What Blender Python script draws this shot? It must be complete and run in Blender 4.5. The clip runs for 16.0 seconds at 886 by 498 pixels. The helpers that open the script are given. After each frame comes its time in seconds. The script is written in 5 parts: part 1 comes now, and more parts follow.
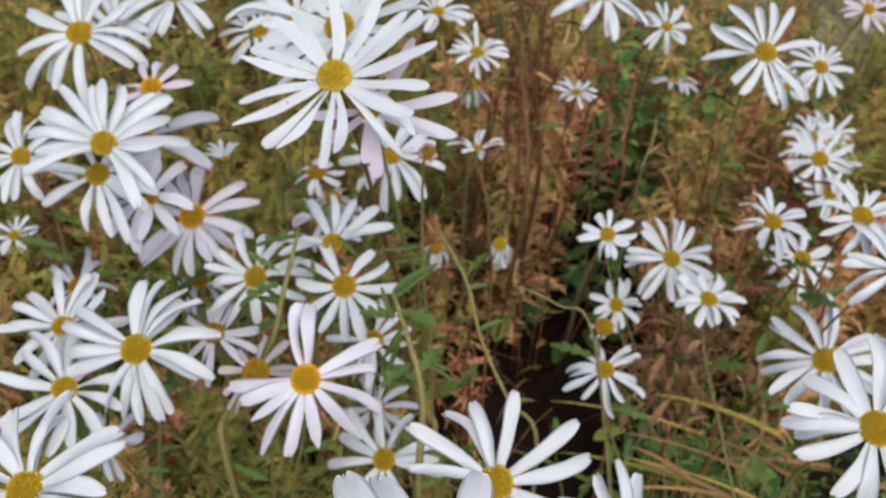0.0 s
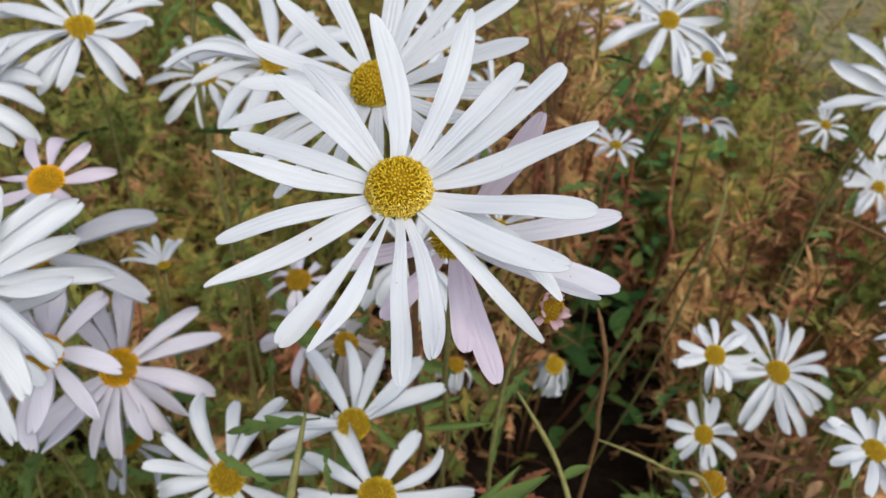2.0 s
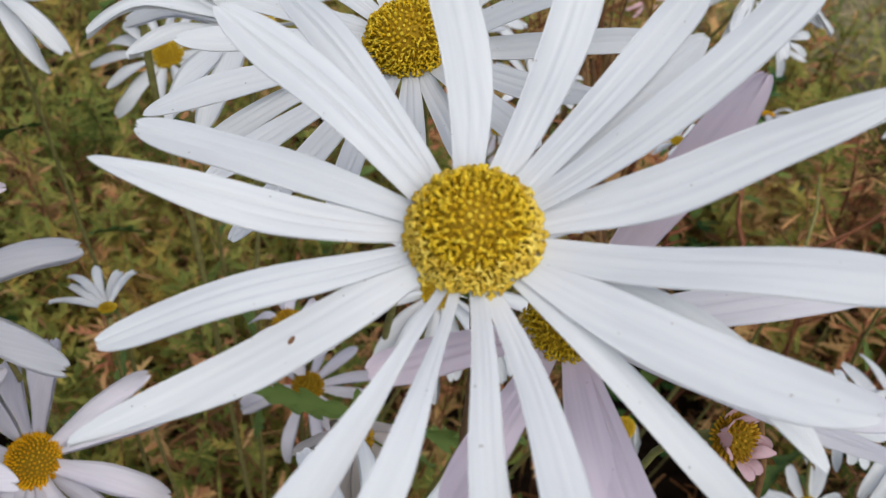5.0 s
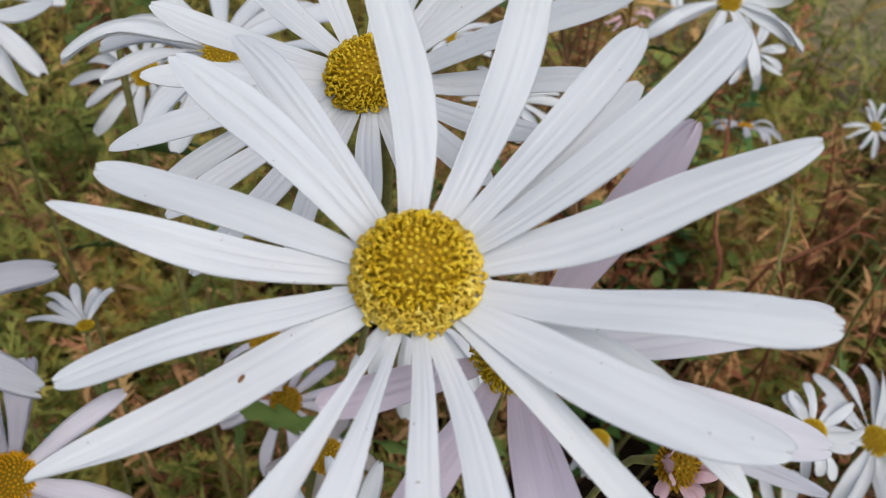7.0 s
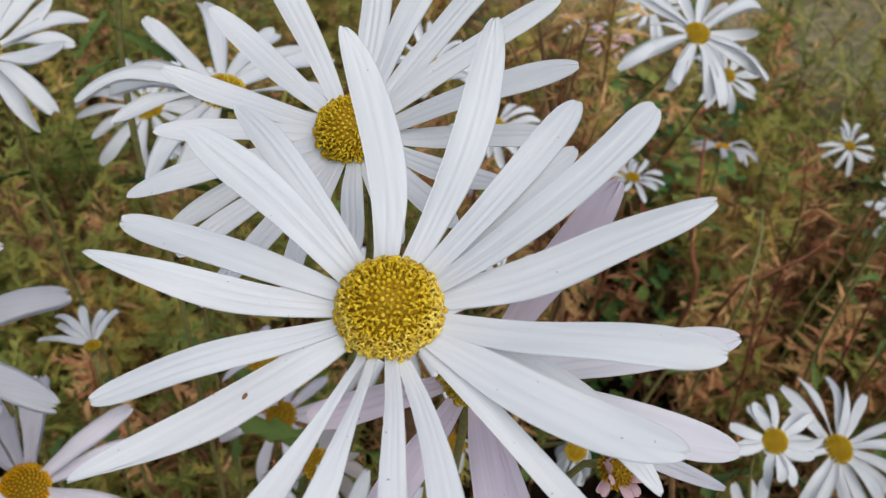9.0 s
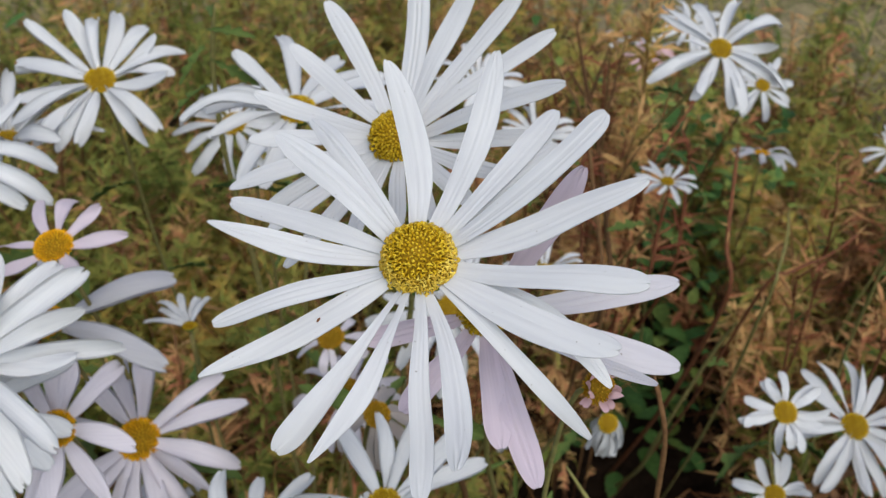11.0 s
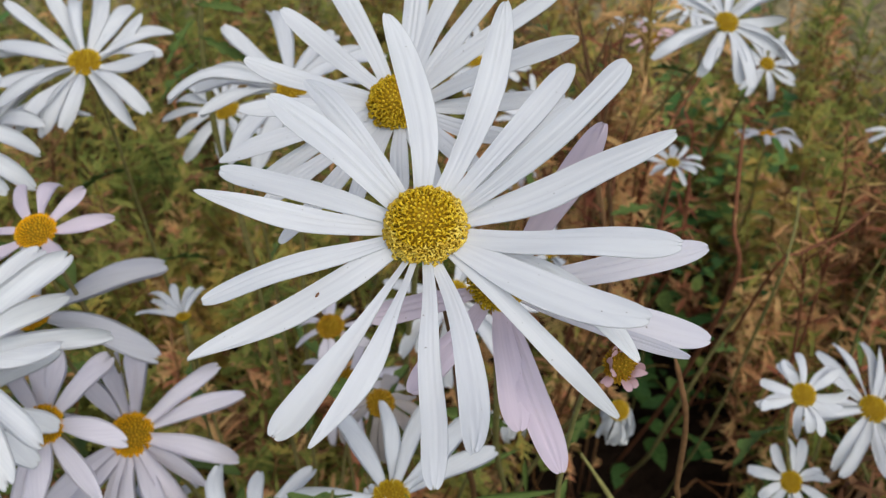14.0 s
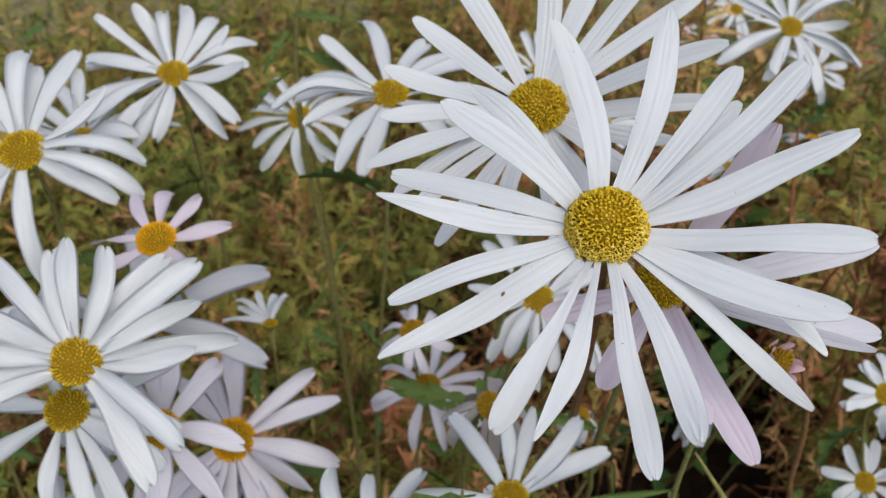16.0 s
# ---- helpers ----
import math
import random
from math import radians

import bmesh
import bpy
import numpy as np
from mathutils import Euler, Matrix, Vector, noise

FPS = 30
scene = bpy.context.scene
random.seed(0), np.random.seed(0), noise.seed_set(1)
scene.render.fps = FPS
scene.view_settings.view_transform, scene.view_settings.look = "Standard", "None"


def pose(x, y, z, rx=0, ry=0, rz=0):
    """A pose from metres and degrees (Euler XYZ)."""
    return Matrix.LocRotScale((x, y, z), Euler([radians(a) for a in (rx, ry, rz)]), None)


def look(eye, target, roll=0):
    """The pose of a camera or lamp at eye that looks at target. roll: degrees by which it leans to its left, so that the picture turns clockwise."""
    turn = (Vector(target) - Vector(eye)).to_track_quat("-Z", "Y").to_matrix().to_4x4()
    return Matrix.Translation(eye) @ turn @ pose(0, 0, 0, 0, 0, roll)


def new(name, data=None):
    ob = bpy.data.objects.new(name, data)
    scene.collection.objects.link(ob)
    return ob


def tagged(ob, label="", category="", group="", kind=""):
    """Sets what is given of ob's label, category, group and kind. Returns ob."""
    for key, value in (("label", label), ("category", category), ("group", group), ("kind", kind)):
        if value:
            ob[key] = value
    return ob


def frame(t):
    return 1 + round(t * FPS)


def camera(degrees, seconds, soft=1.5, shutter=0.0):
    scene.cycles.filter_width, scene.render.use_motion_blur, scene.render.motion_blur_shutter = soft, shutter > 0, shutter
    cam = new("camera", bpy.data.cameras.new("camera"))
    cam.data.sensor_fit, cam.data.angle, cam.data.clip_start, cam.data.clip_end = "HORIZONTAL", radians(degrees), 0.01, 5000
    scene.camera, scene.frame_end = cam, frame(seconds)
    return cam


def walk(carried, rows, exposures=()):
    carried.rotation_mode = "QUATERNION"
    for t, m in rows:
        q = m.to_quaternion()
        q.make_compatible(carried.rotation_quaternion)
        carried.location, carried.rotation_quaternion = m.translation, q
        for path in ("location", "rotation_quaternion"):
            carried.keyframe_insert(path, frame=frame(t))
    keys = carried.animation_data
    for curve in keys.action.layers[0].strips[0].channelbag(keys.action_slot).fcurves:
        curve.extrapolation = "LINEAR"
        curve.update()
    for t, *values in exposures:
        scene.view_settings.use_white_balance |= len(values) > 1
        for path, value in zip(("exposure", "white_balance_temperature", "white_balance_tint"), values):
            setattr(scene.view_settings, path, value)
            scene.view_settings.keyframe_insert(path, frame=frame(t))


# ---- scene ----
# One lens and the path of the hand-held camera over the flower bed (metres).
cam = camera(54.0, 16.0, soft=1.2)
# a phone's small lens set for close work
cam.data.dof.use_dof = True
cam.data.dof.focus_distance = 0.140
cam.data.dof.aperture_fstop = 44.0
PATH = [
    (0, (-0.0039, 0.0195, 0.8582), (-0.0010, 0.3811, 0.5128), 1.30),
    (0.5, (-0.0200, 0.0826, 0.8368), (-0.0035, 0.4481, 0.4961), 1.68),
    (1, (-0.0343, 0.1175, 0.8199), (-0.0046, 0.4859, 0.4831), 2.33),
    (1.5, (-0.0490, 0.1441, 0.8015), (-0.0066, 0.5131, 0.4668), 3.56),
    (2, (-0.0558, 0.1746, 0.7814), (-0.0070, 0.5419, 0.4456), 4.23),
    (2.5, (-0.0537, 0.1907, 0.7615), (-0.0044, 0.5573, 0.4251), 4.32),
    (3, (-0.0606, 0.2090, 0.7564), (-0.0099, 0.5773, 0.4220), 4.25),
    (3.5, (-0.0619, 0.2152, 0.7461), (-0.0122, 0.5819, 0.4099), 4.38),
    (4, (-0.0549, 0.2315, 0.7370), (-0.0054, 0.6000, 0.4027), 4.05),
    (4.5, (-0.0599, 0.2452, 0.7231), (-0.0097, 0.6115, 0.3865), 4.27),
    (5, (-0.0589, 0.2540, 0.7245), (-0.0099, 0.6206, 0.3880), 3.79),
    (7.5, (-0.0540, 0.2522, 0.7308), (0.0015, 0.6220, 0.3988), 4.23),
    (8, (-0.0540, 0.2503, 0.7305), (-0.0001, 0.6259, 0.4048), 3.98),
    (8.5, (-0.0534, 0.2481, 0.7370), (0.0090, 0.6196, 0.4083), 4.62),
    (11, (-0.0488, 0.1984, 0.7713), (-0.0285, 0.5797, 0.4486), -0.08),
    (11.5, (-0.0436, 0.2006, 0.7671), (-0.0236, 0.5822, 0.4447), -0.15),
    (12, (-0.0433, 0.2018, 0.7611), (-0.0234, 0.5838, 0.4390), -0.31),
    (12.5, (-0.0393, 0.2043, 0.7639), (-0.0196, 0.5857, 0.4412), -0.82),
    (13, (-0.0382, 0.1992, 0.7679), (-0.0188, 0.5805, 0.4450), -0.95),
    (13.5, (-0.0460, 0.1941, 0.7669), (-0.0268, 0.5769, 0.4458), -1.09),
    (14, (-0.0505, 0.2054, 0.7588), (-0.0287, 0.5852, 0.4344), -0.98),
    (14.5, (-0.0556, 0.2067, 0.7390), (-0.0316, 0.5896, 0.4183), -0.87),
    (15, (-0.0570, 0.2194, 0.7393), (-0.0319, 0.6020, 0.4183), -0.65),
    (15.5, (-0.0608, 0.2233, 0.7526), (-0.0338, 0.6072, 0.4333), -0.68),
    (16, (-0.0813, 0.2036, 0.7606), (-0.0628, 0.5871, 0.4403), -1.93),
]
walk(cam, [(t, look(eye, target, roll)) for t, eye, target, roll in PATH],
     exposures=[(0.0, 0.28), (2.0, 0.24), (4.0, 0.14), (5.0, 0.1), (7.5, 0.05), (12.5, 0.04), (16.0, 0.04)])

# ---- light: a bright overcast sky with a soft sun ----
world = bpy.data.worlds.new("world")
scene.world = world
world.use_nodes = True
wn = world.node_tree.nodes
wl = world.node_tree.links
sky = wn.new("ShaderNodeTexSky")
sky.sky_type = "NISHITA"
sky.sun_disc = False
sky.sun_elevation = radians(75)
sky.sun_rotation = radians(117)
sky.air_density = 1.0
sky.dust_density = 3.0
wl.new(sky.outputs[0], wn["Background"].inputs[0])
wn["Background"].inputs[1].default_value = 0.12
sun_data = bpy.data.lights.new("sun", "SUN")
sun_data.energy = 2.45
sun_data.angle = radians(65)
sun_data.color = (1.0, 0.99, 0.94)
sun = new("sun", sun_data)
sun.matrix_world = look((0.28, -1.05, 1.15), (0, 0, 0))


# ---- materials ----
def material(name):
    m = bpy.data.materials.new(name)
    m.use_nodes = True
    nt = m.node_tree
    return m, nt, nt.nodes, nt.links, nt.nodes["Principled BSDF"]


def ramp(nodes, stops):
    r = nodes.new("ShaderNodeValToRGB")
    el = r.color_ramp.elements
    while len(el) < len(stops):
        el.new(0.5)
    for e, (p, c) in zip(el, stops):
        e.position = p
        e.color = (*c, 1)
    return r


def noise_node(nodes, links, scale, detail=4.0, stretch=None, coord="Object"):
    tc = nodes.new("ShaderNodeTexCoord")
    n = nodes.new("ShaderNodeTexNoise")
    n.inputs["Scale"].default_value = scale
    n.inputs["Detail"].default_value = detail
    if stretch:
        mp = nodes.new("ShaderNodeMapping")
        mp.inputs["Scale"].default_value = stretch
        links.new(tc.outputs[coord], mp.inputs["Vector"])
        links.new(mp.outputs[0], n.inputs["Vector"])
    else:
        links.new(tc.outputs[coord], n.inputs["Vector"])
    return n


def mix_colour(nodes, links, fac, a, b, kind="MIX"):
    x = nodes.new("ShaderNodeMix")
    x.data_type = "RGBA"
    x.blend_type = kind
    for sock, v in ((x.inputs[0], fac), (x.inputs[6], a), (x.inputs[7], b)):
        if isinstance(v, (int, float)):
            sock.default_value = v
        elif isinstance(v, tuple):
            sock.default_value = (*v, 1)
        else:
            links.new(v, sock)
    return x.outputs[2]


def petal_material(name, base, tint, through_light=0.42, stretch=(40, 900, 40), speck=1500.0):
    """Thin, slightly translucent petal with fine lengthwise veins and faint dust."""
    m, nt, nodes, links, p = material(name)
    veins = noise_node(nodes, links, 1.0, 3.0, stretch)
    broad = noise_node(nodes, links, 90.0, 2.0)
    info = nodes.new("ShaderNodeObjectInfo")
    c1 = mix_colour(nodes, links, broad.outputs[0], base, tint)
    r = ramp(nodes, [(0.35, (0.90, 0.90, 0.915)), (0.62, (1, 1, 1))])
    links.new(veins.outputs[0], r.inputs[0])
    c2 = mix_colour(nodes, links, 0.7, c1, r.outputs[0], "MULTIPLY")
    r2 = ramp(nodes, [(0.0, (0.94, 0.945, 0.955)), (1.0, (1, 1, 1))])
    links.new(info.outputs["Random"], r2.inputs[0])
    c3 = mix_colour(nodes, links, 1.0, c2, r2.outputs[0], "MULTIPLY")
    if speck:
        # a few dark grains of dust and pollen
        dust = noise_node(nodes, links, speck, 1.0)
        r3 = ramp(nodes, [(0.785, (1, 1, 1)), (0.81, (0.30, 0.26, 0.20))])
        links.new(dust.outputs[0], r3.inputs[0])
        c3 = mix_colour(nodes, links, 0.8, c3, r3.outputs[0], "MULTIPLY")
    links.new(c3, p.inputs["Base Color"])
    p.inputs["Roughness"].default_value = 0.55
    p.inputs["Specular IOR Level"].default_value = 0.3
    bump = nodes.new("ShaderNodeBump")
    bump.inputs["Strength"].default_value = 0.25
    bump.inputs["Distance"].default_value = 0.0003
    links.new(veins.outputs[0], bump.inputs["Height"])
    links.new(bump.outputs[0], p.inputs["Normal"])
    tr = nodes.new("ShaderNodeBsdfTranslucent")
    links.new(c3, tr.inputs[0])
    ms = nodes.new("ShaderNodeMixShader")
    ms.inputs[0].default_value = through_light
    links.new(p.outputs[0], ms.inputs[1])
    links.new(tr.outputs[0], ms.inputs[2])
    links.new(ms.outputs[0], nodes["Material Output"].inputs[0])
    return m


def island_material(name, stops, rough=0.6, through_light=0.0, grain=260.0, spread=0.35, bump_depth=0.0006, vary=1.0, single=False):
    """Colour differs from piece to piece and drifts over the bed; fine mottling on each piece."""
    m, nt, nodes, links, p = material(name)
    geo = nodes.new("ShaderNodeNewGeometry")
    info = nodes.new("ShaderNodeObjectInfo")
    region = noise_node(nodes, links, 7.0, 2.0)
    if single:
        links.new(geo.outputs["Position"], region.inputs["Vector"])
    fine = noise_node(nodes, links, grain, 4.0)
    ma = nodes.new("ShaderNodeMath")
    ma.operation = "MULTIPLY_ADD"
    links.new(region.outputs[0], ma.inputs[0])
    ma.inputs[1].default_value = spread * 2
    ma.inputs[2].default_value = -spread
    ad = nodes.new("ShaderNodeMath")
    ad.operation = "ADD"
    ad.use_clamp = True
    links.new(ma.outputs[0], ad.inputs[0])
    own = nodes.new("ShaderNodeMath")
    own.operation = "MULTIPLY_ADD"
    links.new(info.outputs["Random"] if single else geo.outputs["Random Per Island"], own.inputs[0])
    own.inputs[1].default_value = vary
    own.inputs[2].default_value = 0.5 - vary / 2
    links.new(own.outputs[0], ad.inputs[1])
    r = ramp(nodes, stops)
    links.new(ad.outputs[0], r.inputs[0])
    r2 = ramp(nodes, [(0.3, (0.62, 0.60, 0.58)), (0.7, (1.15, 1.12, 1.05))])
    links.new(fine.outputs[0], r2.inputs[0])
    c = mix_colour(nodes, links, 0.85, r.outputs[0], r2.outputs[0], "MULTIPLY")
    links.new(c, p.inputs["Base Color"])
    p.inputs["Roughness"].default_value = rough
    p.inputs["Specular IOR Level"].default_value = 0.12
    bump = nodes.new("ShaderNodeBump")
    bump.inputs["Strength"].default_value = 0.4
    bump.inputs["Distance"].default_value = bump_depth
    links.new(fine.outputs[0], bump.inputs["Height"])
    links.new(bump.outputs[0], p.inputs["Normal"])
    if through_light:
        tr = nodes.new("ShaderNodeBsdfTranslucent")
        links.new(c, tr.inputs[0])
        ms = nodes.new("ShaderNodeMixShader")
        ms.inputs[0].default_value = through_light
        links.new(p.outputs[0], ms.inputs[1])
        links.new(tr.outputs[0], ms.inputs[2])
        links.new(ms.outputs[0], nodes["Material Output"].inputs[0])
    return m


WHITE = petal_material("petal_white", (0.845, 0.858, 0.864), (0.80, 0.815, 0.825))
WHITE_UNIT = petal_material("petal_white_small", (0.845, 0.858, 0.864), (0.80, 0.815, 0.825), stretch=(2.0, 14.0, 2.0), speck=0.0)
PALE = petal_material("petal_pale_lilac", (0.80, 0.79, 0.83), (0.78, 0.77, 0.82))
LILAC = petal_material("petal_lilac", (0.79, 0.68, 0.77), (0.84, 0.76, 0.83))
LILAC_UNIT = petal_material("petal_lilac_small", (0.84, 0.80, 0.86), (0.86, 0.83, 0.875), stretch=(2.0, 14.0, 2.0), speck=0.0)
PINK_UNIT = petal_material("petal_pink_small", (0.77, 0.66, 0.74), (0.80, 0.74, 0.79), stretch=(2.0, 14.0, 2.0), speck=0.0)
ROSE_UNIT = petal_material("petal_rose_small", (0.84, 0.56, 0.60), (0.86, 0.66, 0.68), stretch=(2.0, 14.0, 2.0), speck=0.0)
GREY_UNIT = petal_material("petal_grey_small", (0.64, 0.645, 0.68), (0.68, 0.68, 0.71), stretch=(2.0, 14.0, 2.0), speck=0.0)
FADED_UNIT = petal_material("petal_faded_small", (0.66, 0.62, 0.60), (0.60, 0.52, 0.46), stretch=(2.0, 14.0, 2.0), speck=0.0)
FLORET = island_material("disc_floret", [(0.0, (0.40, 0.24, 0.006)), (0.5, (0.58, 0.38, 0.012)), (1.0, (0.74, 0.55, 0.045))], 0.6, 0.0, 2500.0, 0.1, 0.00005)
FLORET_OLD = island_material("disc_floret_old", [(0.0, (0.30, 0.15, 0.01)), (0.5, (0.45, 0.25, 0.015)), (1.0, (0.55, 0.34, 0.03))], 0.7, 0.0, 2500.0, 0.1, 0.00005)
def floret_material():
    m, nt, nodes, links, p = material("disc_floret_single")
    info = nodes.new("ShaderNodeObjectInfo")
    fine = noise_node(nodes, links, 2500.0, 3.0)
    r = ramp(nodes, [(0.0, (0.50, 0.31, 0.012)), (0.5, (0.68, 0.47, 0.035)), (1.0, (0.80, 0.62, 0.11))])
    links.new(info.outputs["Random"], r.inputs[0])
    r2 = ramp(nodes, [(0.3, (0.65, 0.62, 0.5)), (0.7, (1.1, 1.1, 1.05))])
    links.new(fine.outputs[0], r2.inputs[0])
    links.new(mix_colour(nodes, links, 0.85, r.outputs[0], r2.outputs[0], "MULTIPLY"), p.inputs["Base Color"])
    p.inputs["Roughness"].default_value = 0.6
    return m


FLORET_ONE = floret_material()
FLORET_ORANGE = island_material("disc_floret_orange", [(0.0, (0.72, 0.33, 0.004)), (0.5, (0.84, 0.43, 0.007)), (1.0, (0.89, 0.51, 0.018))], 0.65, 0.0, 2500.0, 0.1, 0.00005)
DISC = island_material("disc_bed", [(0.0, (0.25, 0.150, 0.007)), (1.0, (0.36, 0.225, 0.010))], 0.7, 0.0, 1500.0, 0.2, 0.0002)
DISC_SMALL = island_material("disc_bed_small", [(0.0, (0.20, 0.115, 0.005)), (1.0, (0.29, 0.18, 0.008))], 0.7, 0.0, 1500.0, 0.2, 0.0002)
STEM = island_material("stem_green", [(0.0, (0.12, 0.14, 0.045)), (0.5, (0.22, 0.21, 0.075)), (1.0, (0.28, 0.20, 0.09))], 0.6, 0.0, 400.0)
STEM_DRY = island_material("stem_dry", [(0.0, (0.11, 0.055, 0.030)), (0.5, (0.165, 0.09, 0.042)), (1.0, (0.23, 0.15, 0.065))], 0.7, 0.0, 400.0)
STEM_SHOOT = island_material("stem_shoot", [(0.0, (0.17, 0.070, 0.042)), (0.5, (0.23, 0.105, 0.055)), (1.0, (0.21, 0.17, 0.06))], 0.8, 0.0, 400.0)
STEM_DARK = island_material("stem_dark", [(0.0, (0.07, 0.035, 0.02)), (0.5, (0.11, 0.058, 0.03)), (1.0, (0.14, 0.085, 0.04))], 0.8, 0.0, 400.0)
STEM_RED = island_material("stem_red", [(0.0, (0.11, 0.042, 0.026)), (0.5, (0.18, 0.068, 0.036)), (1.0, (0.24, 0.105, 0.05))], 0.7, 0.0, 400.0)
LEAF = island_material("leaf_green", [(0.0, (0.06, 0.12, 0.035)), (0.5, (0.12, 0.19, 0.05)), (1.0, (0.19, 0.24, 0.065))], 0.5, 0.15, 350.0, 0.2)
GREEN_TONES = [(0.0, (0.090, 0.140, 0.030)), (0.3, (0.210, 0.255, 0.058)), (0.6, (0.38, 0.365, 0.090)), (0.8, (0.52, 0.375, 0.090)), (1.0, (0.55, 0.29, 0.095))]
FOLIAGE_GREEN = island_material("foliage_green", GREEN_TONES, 0.6, 0.38, spread=0.85, vary=0.45)
ONE_GREEN = island_material("single_foliage_green", GREEN_TONES, 0.6, 0.38, 7.0, spread=0.85, vary=0.45, single=True)
RUST_TONES = [(0.0, (0.44, 0.150, 0.095)), (0.2, (0.68, 0.275, 0.155)), (0.45, (0.72, 0.42, 0.190)), (0.75, (0.72, 0.50, 0.215)), (1.0, (0.44, 0.42, 0.105))]
FOLIAGE_RUST = island_material("foliage_rust", RUST_TONES, 0.7, 0.38, spread=0.85, vary=0.45)
ONE_RUST = island_material("single_foliage_rust", RUST_TONES, 0.7, 0.38, 7.0, spread=0.85, vary=0.45, single=True)
# dry leaf browns lowered, so shade in the gaps is partly in the colour
DRY_SHADE_TONES = [(0.0, (0.14, 0.070, 0.034)), (0.5, (0.29, 0.155, 0.072)), (1.0, (0.42, 0.275, 0.125))]
FOLIAGE_DRY_SHADE = island_material("foliage_dry_shade", DRY_SHADE_TONES, 0.8, 0.25, spread=0.85, vary=0.45)
ONE_DRY = island_material("single_foliage_dry", DRY_SHADE_TONES, 0.8, 0.25, 7.0, spread=0.85, vary=0.45, single=True)
LEAF_RED = island_material("leaf_red", [(0.0, (0.24, 0.075, 0.045)), (0.5, (0.40, 0.15, 0.085)), (1.0, (0.47, 0.25, 0.12))], 0.7, 0.2, single=True)
CURLED = island_material("curled_leaf", [(0.0, (0.16, 0.072, 0.038)), (0.5, (0.30, 0.155, 0.082)), (1.0, (0.44, 0.29, 0.16))], 0.8, 0.2)
TWIG = island_material("twig_rust", [(0.0, (0.112, 0.043, 0.018)), (0.5, (0.197, 0.089, 0.033)), (1.0, (0.262, 0.171, 0.059))], 0.8, 0.0)
BROAD = island_material("broad_leaf", [(0.0, (0.040, 0.100, 0.028)), (0.6, (0.090, 0.190, 0.050)), (1.0, (0.27, 0.34, 0.080))], 0.5, 0.2)
GRASS = island_material("grass_blades", [(0.0, (0.073, 0.125, 0.031)), (0.4, (0.166, 0.208, 0.052)), (0.75, (0.354, 0.322, 0.094)), (1.0, (0.541, 0.437, 0.198))], 0.6, 0.25, 300.0)
ONE_GRASS = island_material("single_grass_blade", [(0.0, (0.12, 0.17, 0.035)), (0.4, (0.26, 0.27, 0.055)), (0.75, (0.42, 0.34, 0.07)), (1.0, (0.54, 0.37, 0.11))], 0.6, 0.25, 300.0, spread=0.2, single=True)


def soil_material():
    m, nt, nodes, links, p = material("soil")
    tc = nodes.new("ShaderNodeTexCoord")
    a = noise_node(nodes, links, 3.0, 6.0)
    b = noise_node(nodes, links, 60.0, 6.0)
    # near-black soil tones, with the shade between the plants put into the colour
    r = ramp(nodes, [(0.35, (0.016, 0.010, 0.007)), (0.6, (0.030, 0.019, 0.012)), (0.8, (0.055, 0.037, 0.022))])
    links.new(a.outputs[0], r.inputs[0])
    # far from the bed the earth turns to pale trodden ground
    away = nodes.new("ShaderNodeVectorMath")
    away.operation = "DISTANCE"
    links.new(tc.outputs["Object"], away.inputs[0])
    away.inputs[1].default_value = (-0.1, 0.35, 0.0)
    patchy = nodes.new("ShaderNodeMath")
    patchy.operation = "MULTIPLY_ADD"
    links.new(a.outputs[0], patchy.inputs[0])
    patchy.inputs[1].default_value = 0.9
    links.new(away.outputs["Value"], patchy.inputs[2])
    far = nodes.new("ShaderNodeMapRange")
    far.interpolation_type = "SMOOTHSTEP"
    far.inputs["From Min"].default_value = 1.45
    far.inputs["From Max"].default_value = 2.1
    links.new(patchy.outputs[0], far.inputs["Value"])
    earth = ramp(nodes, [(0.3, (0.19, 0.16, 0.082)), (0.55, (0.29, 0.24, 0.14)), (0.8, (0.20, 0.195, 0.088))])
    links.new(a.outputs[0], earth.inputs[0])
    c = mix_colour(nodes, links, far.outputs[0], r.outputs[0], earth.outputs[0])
    r2 = ramp(nodes, [(0.3, (0.6, 0.6, 0.6)), (0.7, (1.2, 1.2, 1.2))])
    links.new(b.outputs[0], r2.inputs[0])
    c = mix_colour(nodes, links, 0.8, c, r2.outputs[0], "MULTIPLY")
    links.new(c, p.inputs["Base Color"])
    p.inputs["Roughness"].default_value = 0.95
    p.inputs["Specular IOR Level"].default_value = 0.05
    bump = nodes.new("ShaderNodeBump")
    bump.inputs["Distance"].default_value = 0.02
    links.new(b.outputs[0], bump.inputs["Height"])
    links.new(bump.outputs[0], p.inputs["Normal"])
    return m


SOIL = soil_material()


# ---- mesh helpers ----
def mesh_from(name, verts, faces, mat, smooth=True):
    me = bpy.data.meshes.new(name)
    me.from_pydata([tuple(v) for v in verts], [], faces)
    me.materials.append(mat)
    if smooth:
        me.polygons.foreach_set("use_smooth", [True] * len(me.polygons))
    me.update()
    return me


def part(name, mesh, parent, label="", m=None):
    ob = new(name, mesh)
    ob.parent = parent
    if m is not None:
        ob.matrix_basis = m
    if label:
        tagged(ob, label)
    return ob


def basis(n):
    """Axes of a flower head: n is its facing, e1 lies along world x."""
    n = Vector(n).normalized()
    e1 = (Vector((1, 0, 0)) - n * n.x).normalized()
    e2 = n.cross(e1)
    return Matrix((e1, e2, n)).transposed().to_4x4()


